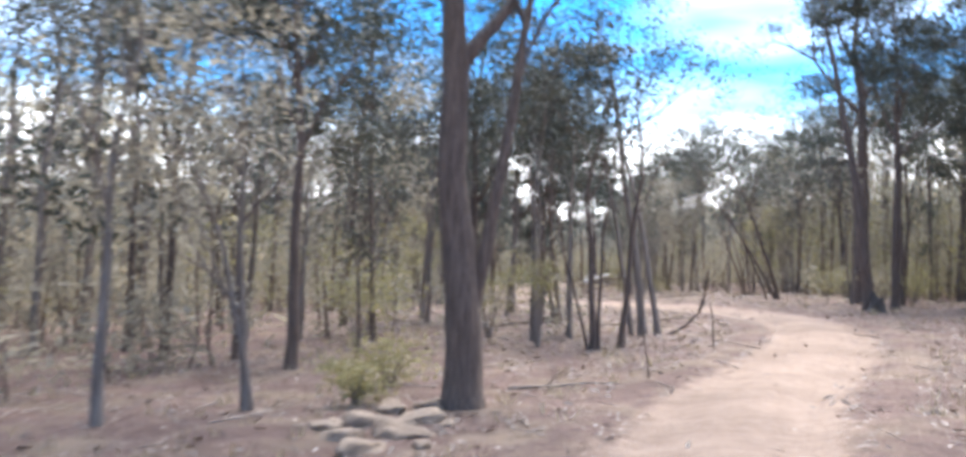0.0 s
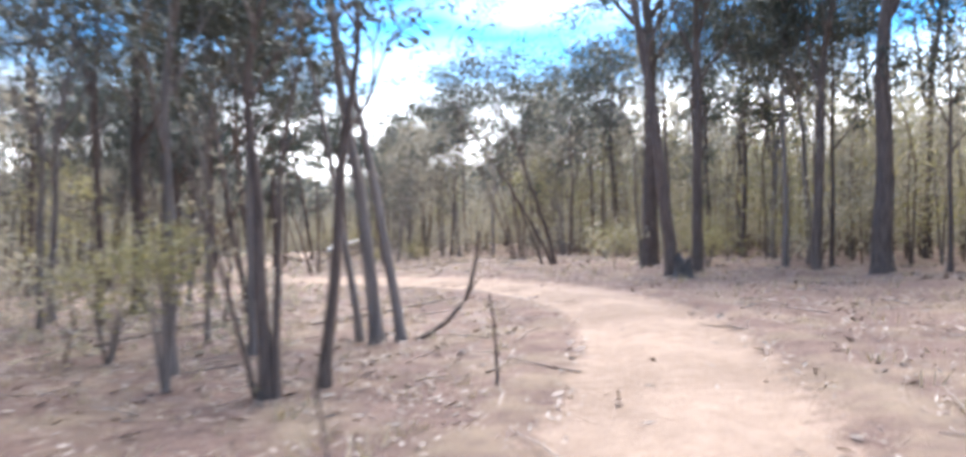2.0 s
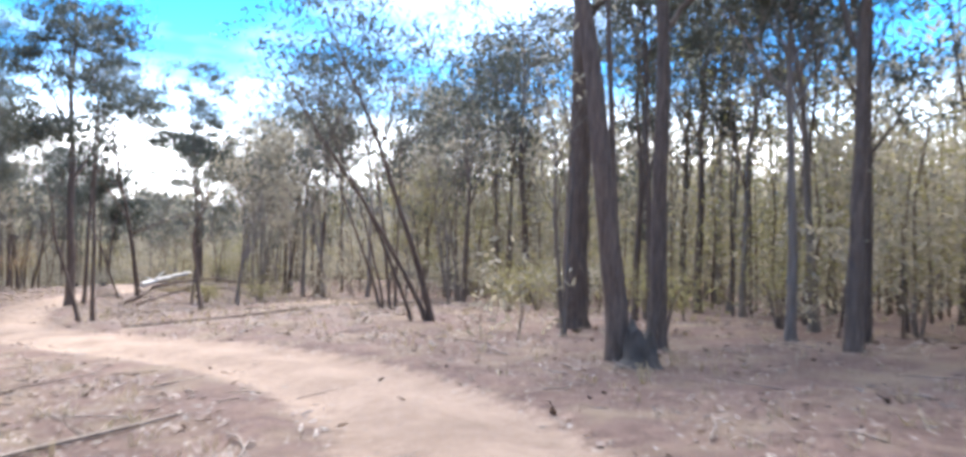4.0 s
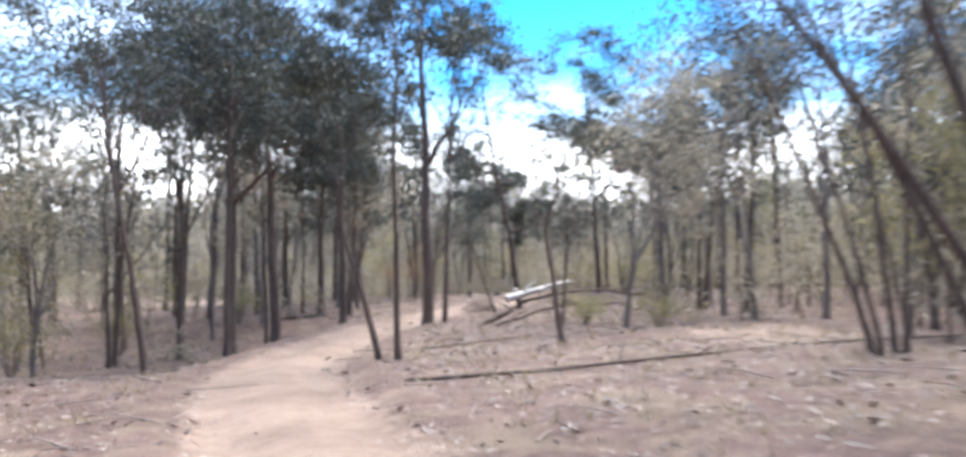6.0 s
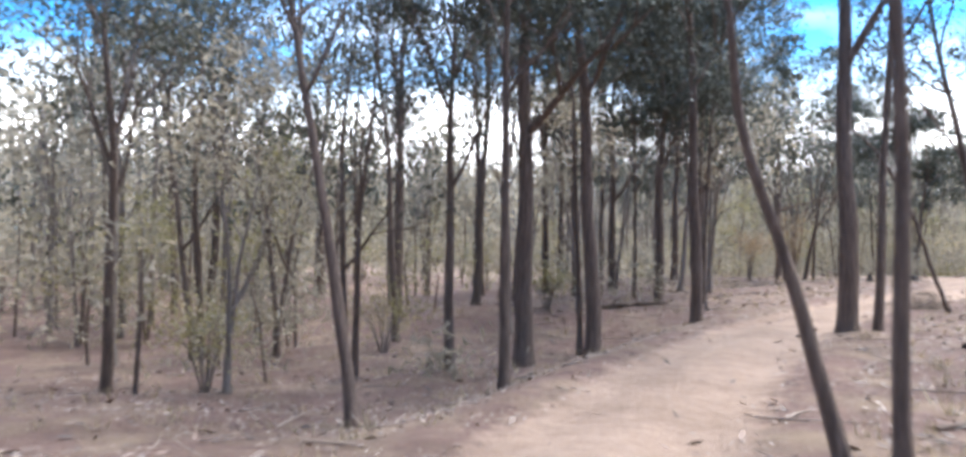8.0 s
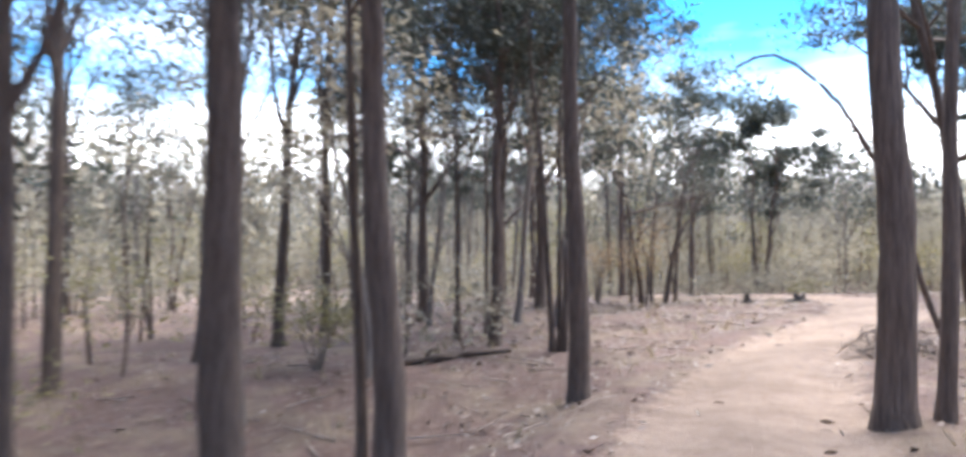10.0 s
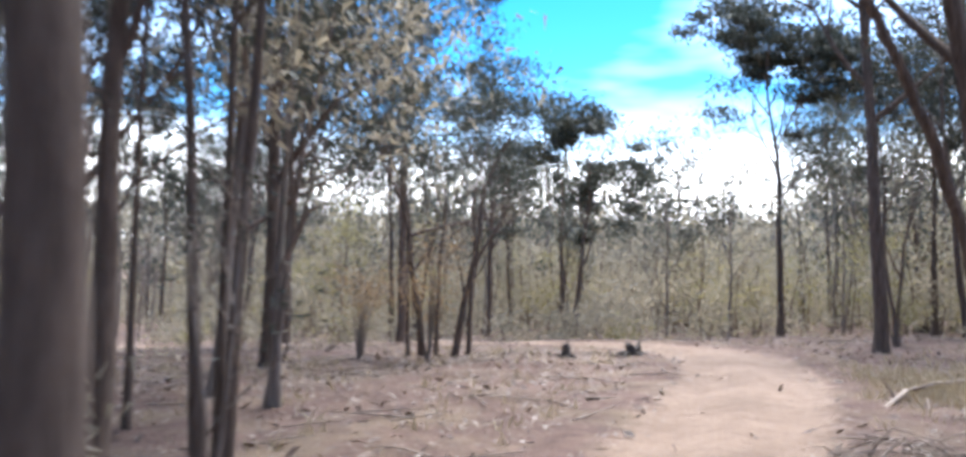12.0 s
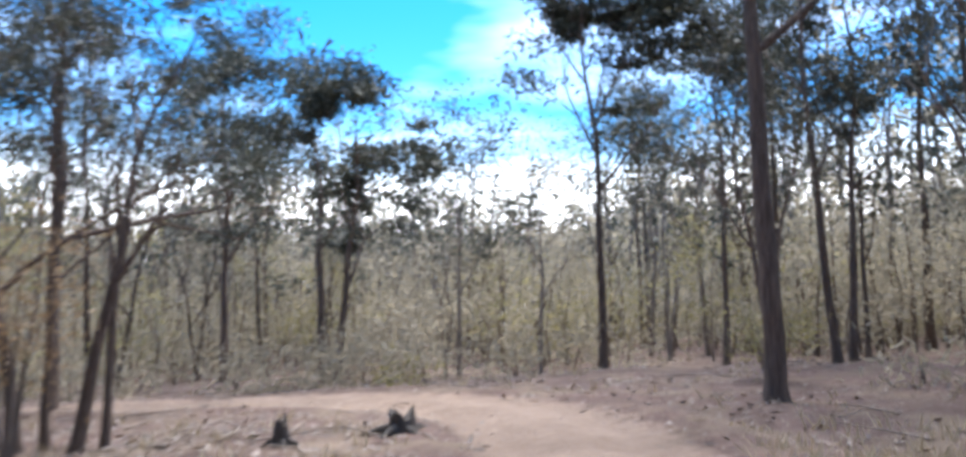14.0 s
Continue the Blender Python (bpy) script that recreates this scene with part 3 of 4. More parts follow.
gum((10.6, 78.5), "open-forked gum with layered flat leaf clumps", seed=56, height=10.0, radius=0.12, first=4.4, spreadr=2.6, limbs=8, leaves=12000, leaf=0.19, flat=0.34, bend=0.5, steep=(1.1, 2.4), lean=(-0.03, -0.02))
gum((13.4, 77.6), "slim gum with thin leaf clumps", seed=57, height=8.5, radius=0.085, first=3.8, leaves=7500, bend=0.5)
gum((14.2, 74.5), "pair of steep dark stems in the scrub", seed=58, height=10.5, radius=0.1, first=3.8, leaves=8000, bend=0.5, stems=[(0, 0, -0.12, -0.03, 10.5, 0.1), (0.5, 0.2, 0.03, 0.0, 9.5, 0.09)])
gum((16.5, 73.2), "dense-crowned gum at the clearing's edge", seed=59, height=10.5, radius=0.11, leaves=9000)
gum((-2.6, 68.0), "broad-crowned gum that hangs over the bend", seed=60, height=11.0, radius=0.17, first=3.4, spreadr=3.0, limbs=11, leaves=14000, low=0.2)
gum((-5.5, 66.0), "dense dark gum on the western slope", seed=61, height=11.5, radius=0.16, first=3.2, spreadr=2.8, limbs=11, leaves=13000, low=0.2)
gum((-5.0, 72.5), "spreading gum with crooked open limbs", seed=62, height=10.5, radius=0.16, first=2.8, spreadr=3.0, leaves=11000, low=0.2)
gum((-9.0, 69.0), "leafy gum down the western slope", seed=63, height=11.0, radius=0.15, first=3.0, spreadr=2.6, leaves=10000)
gum((-1.2, 76.5), "dark broad-crowned gum behind the bend", seed=64, height=10.5, radius=0.14, first=3.0, spreadr=2.8, limbs=11, leaves=12000, low=0.2)
gum((-5.2, 78.5), "dense gum on the slope behind the bend", seed=65, height=11.0, radius=0.15, first=3.0, spreadr=3.0, limbs=11, leaves=12000, low=0.2)
gum((1.2, 84.0), "leafy gum beyond the end of the clearing", seed=66, height=10.0, radius=0.13, first=3.4, spreadr=2.6, limbs=10, leaves=10000, low=0.2)
gum((-9.5, 75.0), "dark gum in the western wood", seed=67, height=11.5, radius=0.15, first=3.2, spreadr=2.8, leaves=11000)
HAND = [(o.location.x, o.location.y) for o in scene.objects if o.type == "EMPTY"]

# the wood behind, from a few kinds
KINDS = []
for i, (h, r, first, sp, limbs, leaves, leaf, bark, green, bare) in enumerate((
        (8.5, 0.095, 3.2, 2.2, 7, 2500, 0.15, M_BARK_PALE, M_LEAF_MID, 0.1),
        (6.5, 0.065, 1.8, 1.9, 6, 2100, 0.16, M_BARK_PALE, M_LEAF_DRY, 0.0),
        (10.5, 0.125, 4.0, 2.6, 7, 3200, 0.18, M_BARK, M_LEAF, 0.0),
        (6.0, 0.055, 1.6, 1.5, 5, 1400, 0.15, M_BARK, M_LEAF_MID, 0.3),
        (7.5, 0.075, 2.0, 2.0, 6, 1400, 0.14, M_BARK, M_LEAF_MID, 0.4),
        (4.2, 0.04, 0.8, 1.1, 6, 1300, 0.14, M_BARK_PALE, M_LEAF_YELLOW, 0.0),
        (11.5, 0.11, 5.5, 2.2, 6, 2700, 0.18, M_BARK, M_LEAF, 0.1),
        (5.5, 0.045, 1.5, 1.6, 6, 60, 0.18, M_BARK_PALE, M_LEAF_DRY, 0.8))):
    verts, faces, quads = tree_parts(seed=100 + i, height=h, radius=r, first=first, spreadr=sp, limbs=limbs, leaves=leaves, leaf=leaf, bare=bare, bend=(0.7, 0.9, 0.5, 1.0, 0.9, 1.0, 0.5, 1.2)[i],
                                     clump=0.55 if i != 5 else 0.4, flat=0.55, twins=2 if i in (1, 4, 7) else 1, steep=(1.0, 2.2) if i != 5 else (0.7, 1.6), fullness=1.0)
    KINDS.append((mesh_from("trunk", verts, faces, bark), leaves_mesh("crown", quads, green), (
        "slim pale gum in the open wood", "twin-stemmed pale gum in the scrub", "taller dark gum standing in the wood",
        "thin young gum with sparse leaves", "half-bare forked gum in the dry scrub", "yellowing sapling among the trees", "tall slim gum with a bare trunk and thin crown", "leafless twiggy young tree in the wood")[i]))
FIRST = {}
rnd = random.Random(5)
placed = list(HAND)


def wood_tree(kind, x, y, size):
    trunk, crown, label = KINDS[kind]
    m = pose(x, y, ground_z(x, y) - 0.02, rnd.uniform(-4, 4), rnd.uniform(-4, 4), rnd.uniform(0, 360))
    if kind not in FIRST:
        root = new("wood_tree")
        part_mesh("trunk", trunk, root)
        part_mesh("crown", crown, root)
        tagged(root, label, "tree", "trees of the wood")
        FIRST[kind] = root
        root.matrix_basis = m @ Matrix.Diagonal((size, size, size, 1))
    else:
        ob = copy_thing(FIRST[kind], m)
        ob.scale = (size, size, size)
    placed.append((x, y))


def clear_of(x, y, gap):
    return all((x - a) ** 2 + (y - b) ** 2 > gap * gap for a, b in placed)


def low_view(x, y):
    """The open side to the north, where the wood stays low under the sky."""
    return y > 60 and abs(x - (3.2 + 0.20 * (y - 56))) < 1.5 + 0.11 * (y - 56)


def open_floor(x, y):
    """Bare litter with no trees: the flat inside the second bend and the verge of the last one."""
    return (5 < x < 15 and 34 < y < 49) or (4 < x < 11 and 58 < y < 76) or (-1 < x < 8 and 62 < y < 77) or (8 < x < 20 and 15 < y < 26)


tries = 0
while len(placed) < len(HAND) + 300 and tries < 9000:
    tries += 1
    x, y = rnd.uniform(-26, 38), rnd.uniform(6, 108)
    d = track_distance(x, y)
    if d < 5.0 or d > 24 or open_floor(x, y) or not clear_of(x, y, 1.2 + 0.03 * d):
        continue
    if rnd.random() > (0.5 if d < 6 else 1.0):
        continue
    if low_view(x, y):
        kind, size = rnd.choice((1, 3, 4, 5, 0, 0)), rnd.uniform(0.55, 0.85)
    else:
        kind = rnd.choice((0, 0, 1, 2, 2, 3, 4, 5, 6, 6, 7) if d > 8 else (0, 1, 3, 3, 4, 5, 7, 7, 6))
        size = rnd.uniform(0.75, 1.2)
    wood_tree(kind, x, y, size)


# ---- scrub, far wood, litter and grass: uncounted stuff ----
def build_scrub():
    rng = np.random.default_rng(31)
    rr = random.Random(31)
    dry, dry_sizes, green, green_sizes, verts, faces = [], [], [], [], [], []
    made = 0
    while made < 2950:
        tall = made >= 2450      # the thick wood on the eastern bank
        x, y = (rr.uniform(-45, 60), rr.uniform(8, 125)) if made < 2000 else (rr.uniform(-14, 34), rr.uniform(77, 98)) if not tall else (rr.uniform(21, 50), rr.uniform(12, 66))
        d = track_distance(x, y)
        if d < (5.0 if made < 2000 else 2.6) or (open_floor(x, y) and rr.random() < 0.985) or (d < 10 and made < 2000 and rr.random() < 0.75):
            continue
        made += 1
        z = ground_z(x, y)
        h = rr.uniform(1.2, 4.6) if d > 12 else rr.uniform(0.6, 2.6) if d > 7 else rr.uniform(0.3, 1.2)
        if tall:
            h = rr.uniform(3.5, 7.5)
        stem = [Vector((x, y, z - 0.1)), Vector((x + rr.uniform(-0.2, 0.2), y, z + h * 0.5)), Vector((x + rr.uniform(-0.4, 0.4), y + rr.uniform(-0.3, 0.3), z + h))]
        r = 0.03 if h < 2.2 else 0.045
        tube(stem, [r, r * 0.75, r * 0.25], 5, verts, faces)
        into, sizes = (green, green_sizes) if rr.random() < (0.5 if tall else 0.14) else (dry, dry_sizes)
        wide = 0.4 + 0.18 * h
        for k in range(11 if tall else 7 if d > 12 else 5):
            into.append(stem[0].lerp(stem[2], 0.25 + 0.8 * rr.random()) + Vector((rr.uniform(-wide, wide), rr.uniform(-wide, wide), rr.uniform(-0.3, 0.3))))
            sizes.append(rr.uniform(0.2, 0.5) * (1.0 + 0.12 * h))
    tagged(new("green_scrub_leaves", leaves_mesh("green_scrub_leaves", leaf_blades(rng, green, green_sizes, 40, 0.17, 0.1, 0.75), M_LEAF_YELLOW)), "yellow-green leaves of low bushes in the wood", "scrub", kind="stuff")
    tagged(new("scrub_stems", mesh_from("scrub_stems", verts, faces, M_BARK)), "thin dark stems of dry bush scrub", "scrub", kind="stuff")
    tagged(new("scrub_leaves", leaves_mesh("scrub_leaves", leaf_blades(rng, dry, dry_sizes, 38, 0.18, 0.1, 0.75), M_LEAF_DRY)), "dull olive leaves of dry bush scrub", "scrub", kind="stuff")


def build_far_wood():
    """Thin stems and crowns that close the wood all round, behind the trees that stand singly."""
    rng = np.random.default_rng(32)
    rr = random.Random(32)
    dry, dry_sizes, dark, dark_sizes, verts, faces = [], [], [], [], [], []
    hill, hill_sizes = [], []
    made = 0
    while made < 3300:
        near = made < 1500
        if near:
            x, y = rr.uniform(-55, 70), rr.uniform(-12, 135)
        else:
            a, far = rr.uniform(0, 2 * math.pi), rr.uniform(75, 330)
            x, y = 5 + far * 0.85 * math.sin(a), 45 + far * math.cos(a)
        if track_distance(x, y) < 19:
            continue
        made += 1
        z = ground_z(x, y)
        h = rr.uniform(6.5, 13.0)
        if low_view(x, y):
            h *= 0.72
        tube([Vector((x, y, z - 0.3)), Vector((x + rr.uniform(-0.5, 0.5), y, z + h * 0.5)), Vector((x + rr.uniform(-0.8, 0.8), y, z + h))], [0.11, 0.08, 0.03], 4, verts, faces)
        if near:
            into, sizes = (dark, dark_sizes) if rr.random() < 0.35 else (dry, dry_sizes)
        else:
            into, sizes = hill, hill_sizes
        for k in range(9):
            into.append(Vector((x + rr.gauss(0, 1.1), y + rr.gauss(0, 1.1), z + h * rr.uniform(0.3, 1.05))))
            sizes.append(rr.uniform(0.45, 0.9) if near else rr.uniform(0.8, 1.5))
        if near:
            for k in range(3):
                dry.append(Vector((x + rr.gauss(0, 1.6), y + rr.gauss(0, 1.6), z + rr.uniform(0.3, 2.6))))
                dry_sizes.append(rr.uniform(0.4, 0.9))
    tagged(new("far_stems", mesh_from("far_stems", verts, faces, M_BARK_PALE)), "grey trunks of the distant wood", "far wood", kind="stuff")
    tagged(new("far_dark_leaves", leaves_mesh("far_dark_leaves", leaf_blades(rng, dark, dark_sizes, 20, 0.5, 0.0, 0.7), M_LEAF)), "dark crowns of the distant wood", "far wood", kind="stuff")
    tagged(new("far_leaves", leaves_mesh("far_leaves", leaf_blades(rng, dry, dry_sizes, 18, 0.45, 0.0, 0.75), M_LEAF_DRY)), "dull tan-olive crowns of the distant wood", "far wood", kind="stuff")
    tagged(new("hill_wood", leaves_mesh("hill_wood", leaf_blades(rng, hill, hill_sizes, 14, 1.5, 0.0, 0.8), M_LEAF_DRY)), "dull olive woods that close the horizon", "far wood", kind="stuff")


def beside_track(rng, n, lo, hi, power=1.5):
    """n places beside the driven part of the track, from lo to hi metres off its middle."""
    length = np.hypot(*SEG_D.T)
    part_of = np.where((SEG_A[:, 1] > -3) & (SEG_A[:, 1] < 79), length, 0)
    i = rng.choice(len(SEG_A), n, p=part_of / part_of.sum())
    p = SEG_A[i] + SEG_D[i] * rng.random((n, 1))
    side = np.stack((SEG_D[i, 1], -SEG_D[i, 0]), 1) / length[i][:, None]
    off = (lo + (hi - lo) * rng.random(n) ** power) * rng.choice((-1, 1), n)
    p = p + side * off[:, None] + rng.normal(0, 0.3, (n, 2))
    return p[:, 0], p[:, 1]


def build_litter():
    rng = np.random.default_rng(33)
    x, y = beside_track(rng, 120000, 0.3, 13.0, 1.15)
    keep = rng.random(len(x)) < ease(0.5, 1.6, track_reach(x, y)) * (1 - 0.9 * sand_patch(x, y)) + 0.03
    x, y = x[keep], y[keep]
    c = np.stack((x, y, land(x, y) + 0.035), 1)
    k = len(c)
    a = rng.uniform(0, 6.28, k)
    d = np.stack((np.cos(a), np.sin(a), rng.normal(0, 0.25, k)), 1)
    s = np.stack((-np.sin(a), np.cos(a), rng.normal(0, 0.3, k)), 1)
    ln = 0.013 + 0.045 * rng.random((k, 1)) ** 2
    wd = ln * rng.uniform(0.15, 0.45, (k, 1))
    q = np.stack((c - d * ln, c + s * wd, c + d * ln, c - s * wd), 1)
    tagged(new("leaf_litter", quads_mesh("leaf_litter", q, M_LITTER)), "pale and brown fallen gum leaves and twigs", "leaf litter", kind="stuff")
    # curled strips of dark bark in drifts
    x, y = beside_track(rng, 90000, 0.2, 12.0, 1.2)
    drift = np.sin(1.7 * x + 0.9 * y) * np.sin(1.3 * y - 0.8 * x + 2.0) + 0.6 * np.sin(4.1 * x - 2.7 * y)
    keep = rng.random(len(x)) < (ease(0.7, 1.7, track_reach(x, y)) * (1 - 0.9 * sand_patch(x, y)) + 0.05) * (0.35 + 0.65 * ease(-0.4, 0.7, drift))
    x, y = x[keep], y[keep]
    c = np.stack((x, y, land(x, y) + 0.03), 1)
    k = len(c)
    a = rng.uniform(0, 6.28, k)
    d = np.stack((np.cos(a), np.sin(a), rng.normal(0, 0.3, k)), 1)
    s = np.stack((-np.sin(a), np.cos(a), rng.normal(0, 0.45, k)), 1)
    ln = 0.02 + 0.09 * rng.random((k, 1)) ** 2.2
    wd = ln * rng.uniform(0.12, 0.4, (k, 1))
    q = np.stack((c - d * ln, c + s * wd, c + d * ln, c - s * wd), 1)
    tagged(new("bark_litter", quads_mesh("bark_litter", q, M_LITTER_DARK)), "dark curled bark and brown leaves in drifts", "leaf litter", kind="stuff")


def build_grass():
    rng = np.random.default_rng(34)
    x, y = beside_track(rng, 2600, 1.9, 12.0, 1.2)
    gx = np.concatenate((x, rng.normal(8.4, 1.1, 700)))      # the straw-coloured patch at the last bend
    gy = np.concatenate((y, rng.normal(64.8, 1.3, 700)))
    keep = track_reach(gx, gy) > 1.5
    gx, gy = gx[keep], gy[keep]
    n = len(gx)
    h = np.repeat(rng.uniform(0.05, 0.19, n), 7)
    bx, by = np.repeat(gx, 7) + rng.normal(0, 0.06, 7 * n), np.repeat(gy, 7) + rng.normal(0, 0.06, 7 * n)
    z = land(bx, by)
    tx, ty = rng.normal(0, 0.5, 7 * n) * h, rng.normal(0, 0.5, 7 * n) * h
    wx, wy = rng.normal(0, 0.007, 7 * n), rng.normal(0, 0.007, 7 * n)
    q = np.stack((np.stack((bx - wx, by - wy, z - 0.02), 1), np.stack((bx + wx, by + wy, z - 0.02), 1),
                  np.stack((bx + tx + wx * 0.3, by + ty, z + h), 1), np.stack((bx + tx - wx * 0.3, by + ty, z + h), 1)), 1)
    tagged(new("dry_grass", quads_mesh("dry_grass", q, M_STRAW)), "short straw-coloured dry grass tufts", "grass", kind="stuff")


def build_twigs():
    rr = random.Random(35)
    rng = np.random.default_rng(35)
    verts, faces = [], []
    for x, y in zip(*beside_track(rng, 1300, 0.9, 12.0, 1.3)):
        if track_distance(x, y) < 1.4 and rr.random() < 0.85:
            continue
        a, ln = rr.uniform(0, 3.14), rr.uniform(0.2, 1.1)
        z = ground_z(x, y)
        d = Vector((math.cos(a), math.sin(a), 0)) * ln * 0.5
        m = Vector((x, y, z + 0.035))
        k = Vector((rr.uniform(-0.05, 0.05), rr.uniform(-0.05, 0.05), 0.02))
        r = rr.uniform(0.006, 0.018)
        tube([m - d, m + k, m + d + Vector((0, 0, rr.uniform(0, 0.06)))], [r, r * 0.8, r * 0.4], 5, verts, faces)
    tagged(new("fallen_twigs", mesh_from("fallen_twigs", verts, faces, M_WOOD)), "thin grey twigs scattered over the bush floor", "twigs", kind="stuff")


build_scrub()
build_far_wood()
build_litter()
build_grass()
build_twigs()


# ---- stumps and fallen wood ----
def stump(at, radius, height, label, seed, roots=4):
    """A burnt, broken stump: an uneven bole with a jagged top and short roots."""
    rr = random.Random(seed)
    root = new("stump")
    root.location = (*at, ground_z(*at))
    verts, faces = [], []
    sides, rings = 22, 9
    for i in range(rings):
        f = i / (rings - 1)
        for k in range(sides):
            w = 2 * math.pi * k / sides
            c, q = math.cos(w), math.sin(w)
            r = radius * (1 + 0.7 * math.exp(-f * 4) - 0.25 * f) * (1 + 0.35 * noise.noise((c * 1.3 + seed, q * 1.3, f * 1.5)) + 0.12 * noise.noise((c * 5, q * 5, f * 4 + seed)))
            top = height * (0.95 + 0.45 * noise.noise((c * 1.1, q * 1.1, seed * 3.7)) + 0.25 * noise.noise((c * 4, q * 4, seed * 1.3)))
            verts.append(Vector((c * r, q * r, -0.06 + f * top)))
    for i in range(rings - 1):
        for k in range(sides):
            k2 = (k + 1) % sides
            faces.append((i * sides + k, i * sides + k2, (i + 1) * sides + k2, (i + 1) * sides + k))
    part_mesh("bole", mesh_from("bole", verts, faces, M_CHAR), root)
    cap = verts[-sides:]
    mid = sum(cap, Vector()) / sides - Vector((0, 0, height * 0.25))
    part_mesh("broken_top", mesh_from("broken_top", cap + [mid], [(k, (k + 1) % sides, sides) for k in range(sides)], M_CHAR), root, "hollow burnt top")
    for k in range(roots):
        a = 6.28 * k / roots + rr.uniform(-0.5, 0.5)
        d = Vector((math.cos(a), math.sin(a), 0))
        v, fc = [], []
        tube([d * radius * 0.7 + Vector((0, 0, height * 0.22)), d * radius * 1.5 + Vector((0, 0, 0.05)), d * radius * rr.uniform(2.2, 3.0) + Vector((0, 0, -0.03))],
             [radius * 0.36, radius * 0.26, radius * 0.1], 7, v, fc)
        part_mesh("root", mesh_from("root", v, fc, M_CHAR), root)
    return tagged(root, label, "stump", "burnt stumps")


stump((13.25, 26.95), 0.25, 0.58, "rounded burnt stump against the foot of a gum", 5, 0)
stump((3.2, 69.4), 0.10, 0.36, "short dark burnt stump on the inside of the bend", 1)
stump((4.6, 69.6), 0.18, 0.36, "low charred stump on the inside of the bend", 2, 5)


def stick(name, pts, r, label, category, material=M_WOOD, branches=0, seed=0, kink=0.3):
    rr = random.Random(seed)
    pts = [Vector((x, y, ground_z(x, y) + h)) for x, y, h in pts]
    fine = []
    for a, b in zip(pts, pts[1:]):
        for k in range(4):
            fine.append(a.lerp(b, k / 4) + Vector((rr.uniform(-1, 1), rr.uniform(-1, 1), 0.6 * rr.uniform(-1, 1) if kink > 1 else 0)) * r * kink)
    fine.append(pts[-1])
    verts, faces = [], []
    tube(fine, [r * (1 - 0.6 * i / len(fine)) for i in range(len(fine))], 8, verts, faces)
    for k in range(branches):
        s = fine[rr.randrange(2, len(fine) - 1)]
        d = Vector((rr.uniform(-1, 1), rr.uniform(-0.4, 0.4), rr.uniform(0.1, 0.6))) * 0.6 * max(1.0, r * 12)
        tube([s, s + d * 0.5 + Vector((0, 0, 0.05)), s + d], [r * 0.45, r * 0.3, r * 0.1], 5, verts, faces)
    return tagged(new(name, mesh_from(name, verts, faces, material)), label, category)


stick("thin_sapling", [(4.75, 16.4, -0.05), (4.72, 16.4, 0.6), (4.66, 16.4, 1.0)], 0.02, "leafless dark sapling on the inner verge", "sapling", M_BARK, seed=1)
stick("thin_sapling", [(2.66, 12.6, -0.05), (2.58, 12.6, 0.5), (2.5, 12.6, 1.05)], 0.014, "thin leafless sapling near the verge", "sapling", M_BARK, seed=2)
stick("bent_sapling", [(4.75, 20.4, 0.0), (5.2, 20.6, 0.18), (5.62, 20.75, 0.55), (5.78, 20.8, 1.05), (5.86, 20.8, 1.6)], 0.05, "bare sapling bent low before it rises", "sapling", M_BARK, branches=1, seed=3)
stick("fallen_log", [(6.2, 39.6, 0.03), (8.2, 39.9, 0.04), (10.6, 40.7, 0.04), (13.0, 41.9, 0.04), (16.8, 44.2, 0.05)], 0.036, "long thin dark fallen pole across the litter", "log", M_BARK, branches=2, seed=4)
stick("fallen_branch", [(5.5, 44.8, 0.03), (6.5, 45.9, 0.04), (7.6, 47.2, 0.03)], 0.035, "dark fallen branch on open litter", "branch", M_BARK, branches=1, seed=5)
stick("fallen_tree", [(6.6, 52.0, 0.78), (7.2, 52.5, 0.92), (7.8, 53.0, 1.06), (8.5, 53.6, 1.18)], 0.13, "pale barkless fallen trunk propped above the ground", "fallen tree", M_PALE_LOG, branches=3, seed=6)
stick("fallen_tree", [(5.9, 51.5, 0.0), (6.8, 52.1, 0.5), (8.0, 53.0, 0.85), (9.5, 54.0, 0.95), (11.2, 55.0, 0.6), (12.2, 55.6, 0.1)], 0.075, "dark crooked limb of a fallen tree", "fallen tree", M_BARK, branches=11, seed=7, kink=1.6)
stick("fallen_tree", [(6.4, 50.9, 0.02), (7.4, 51.5, 0.32), (8.7, 52.2, 0.6), (10.1, 52.6, 0.45), (11.4, 53.2, 0.05)], 0.05, "thin dead limb of a fallen tree with twigs", "fallen tree", M_BARK, branches=9, seed=27, kink=2.2)
stick("fallen_log", [(-2.7, 57.3, 0.06), (-2.0, 58.0, 0.08), (-1.15, 58.7, 0.06)], 0.085, "short dark fallen log below the verge", "log", M_BARK, branches=1, seed=8)
stick("fallen_log", [(3.4, 23.6, 0.04), (5.2, 25.2, 0.05), (7.0, 26.6, 0.04)], 0.04, "thin grey fallen log inside the bend", "log", M_WOOD, branches=2, seed=9)
stick("fallen_branch", [(6.7, 62.9, 0.03), (7.4, 63.8, 0.12), (8.2, 64.5, 0.12), (9.1, 65.3, 0.05)], 0.04, "forked dead branch in the straw grass", "branch", branches=3, seed=10)
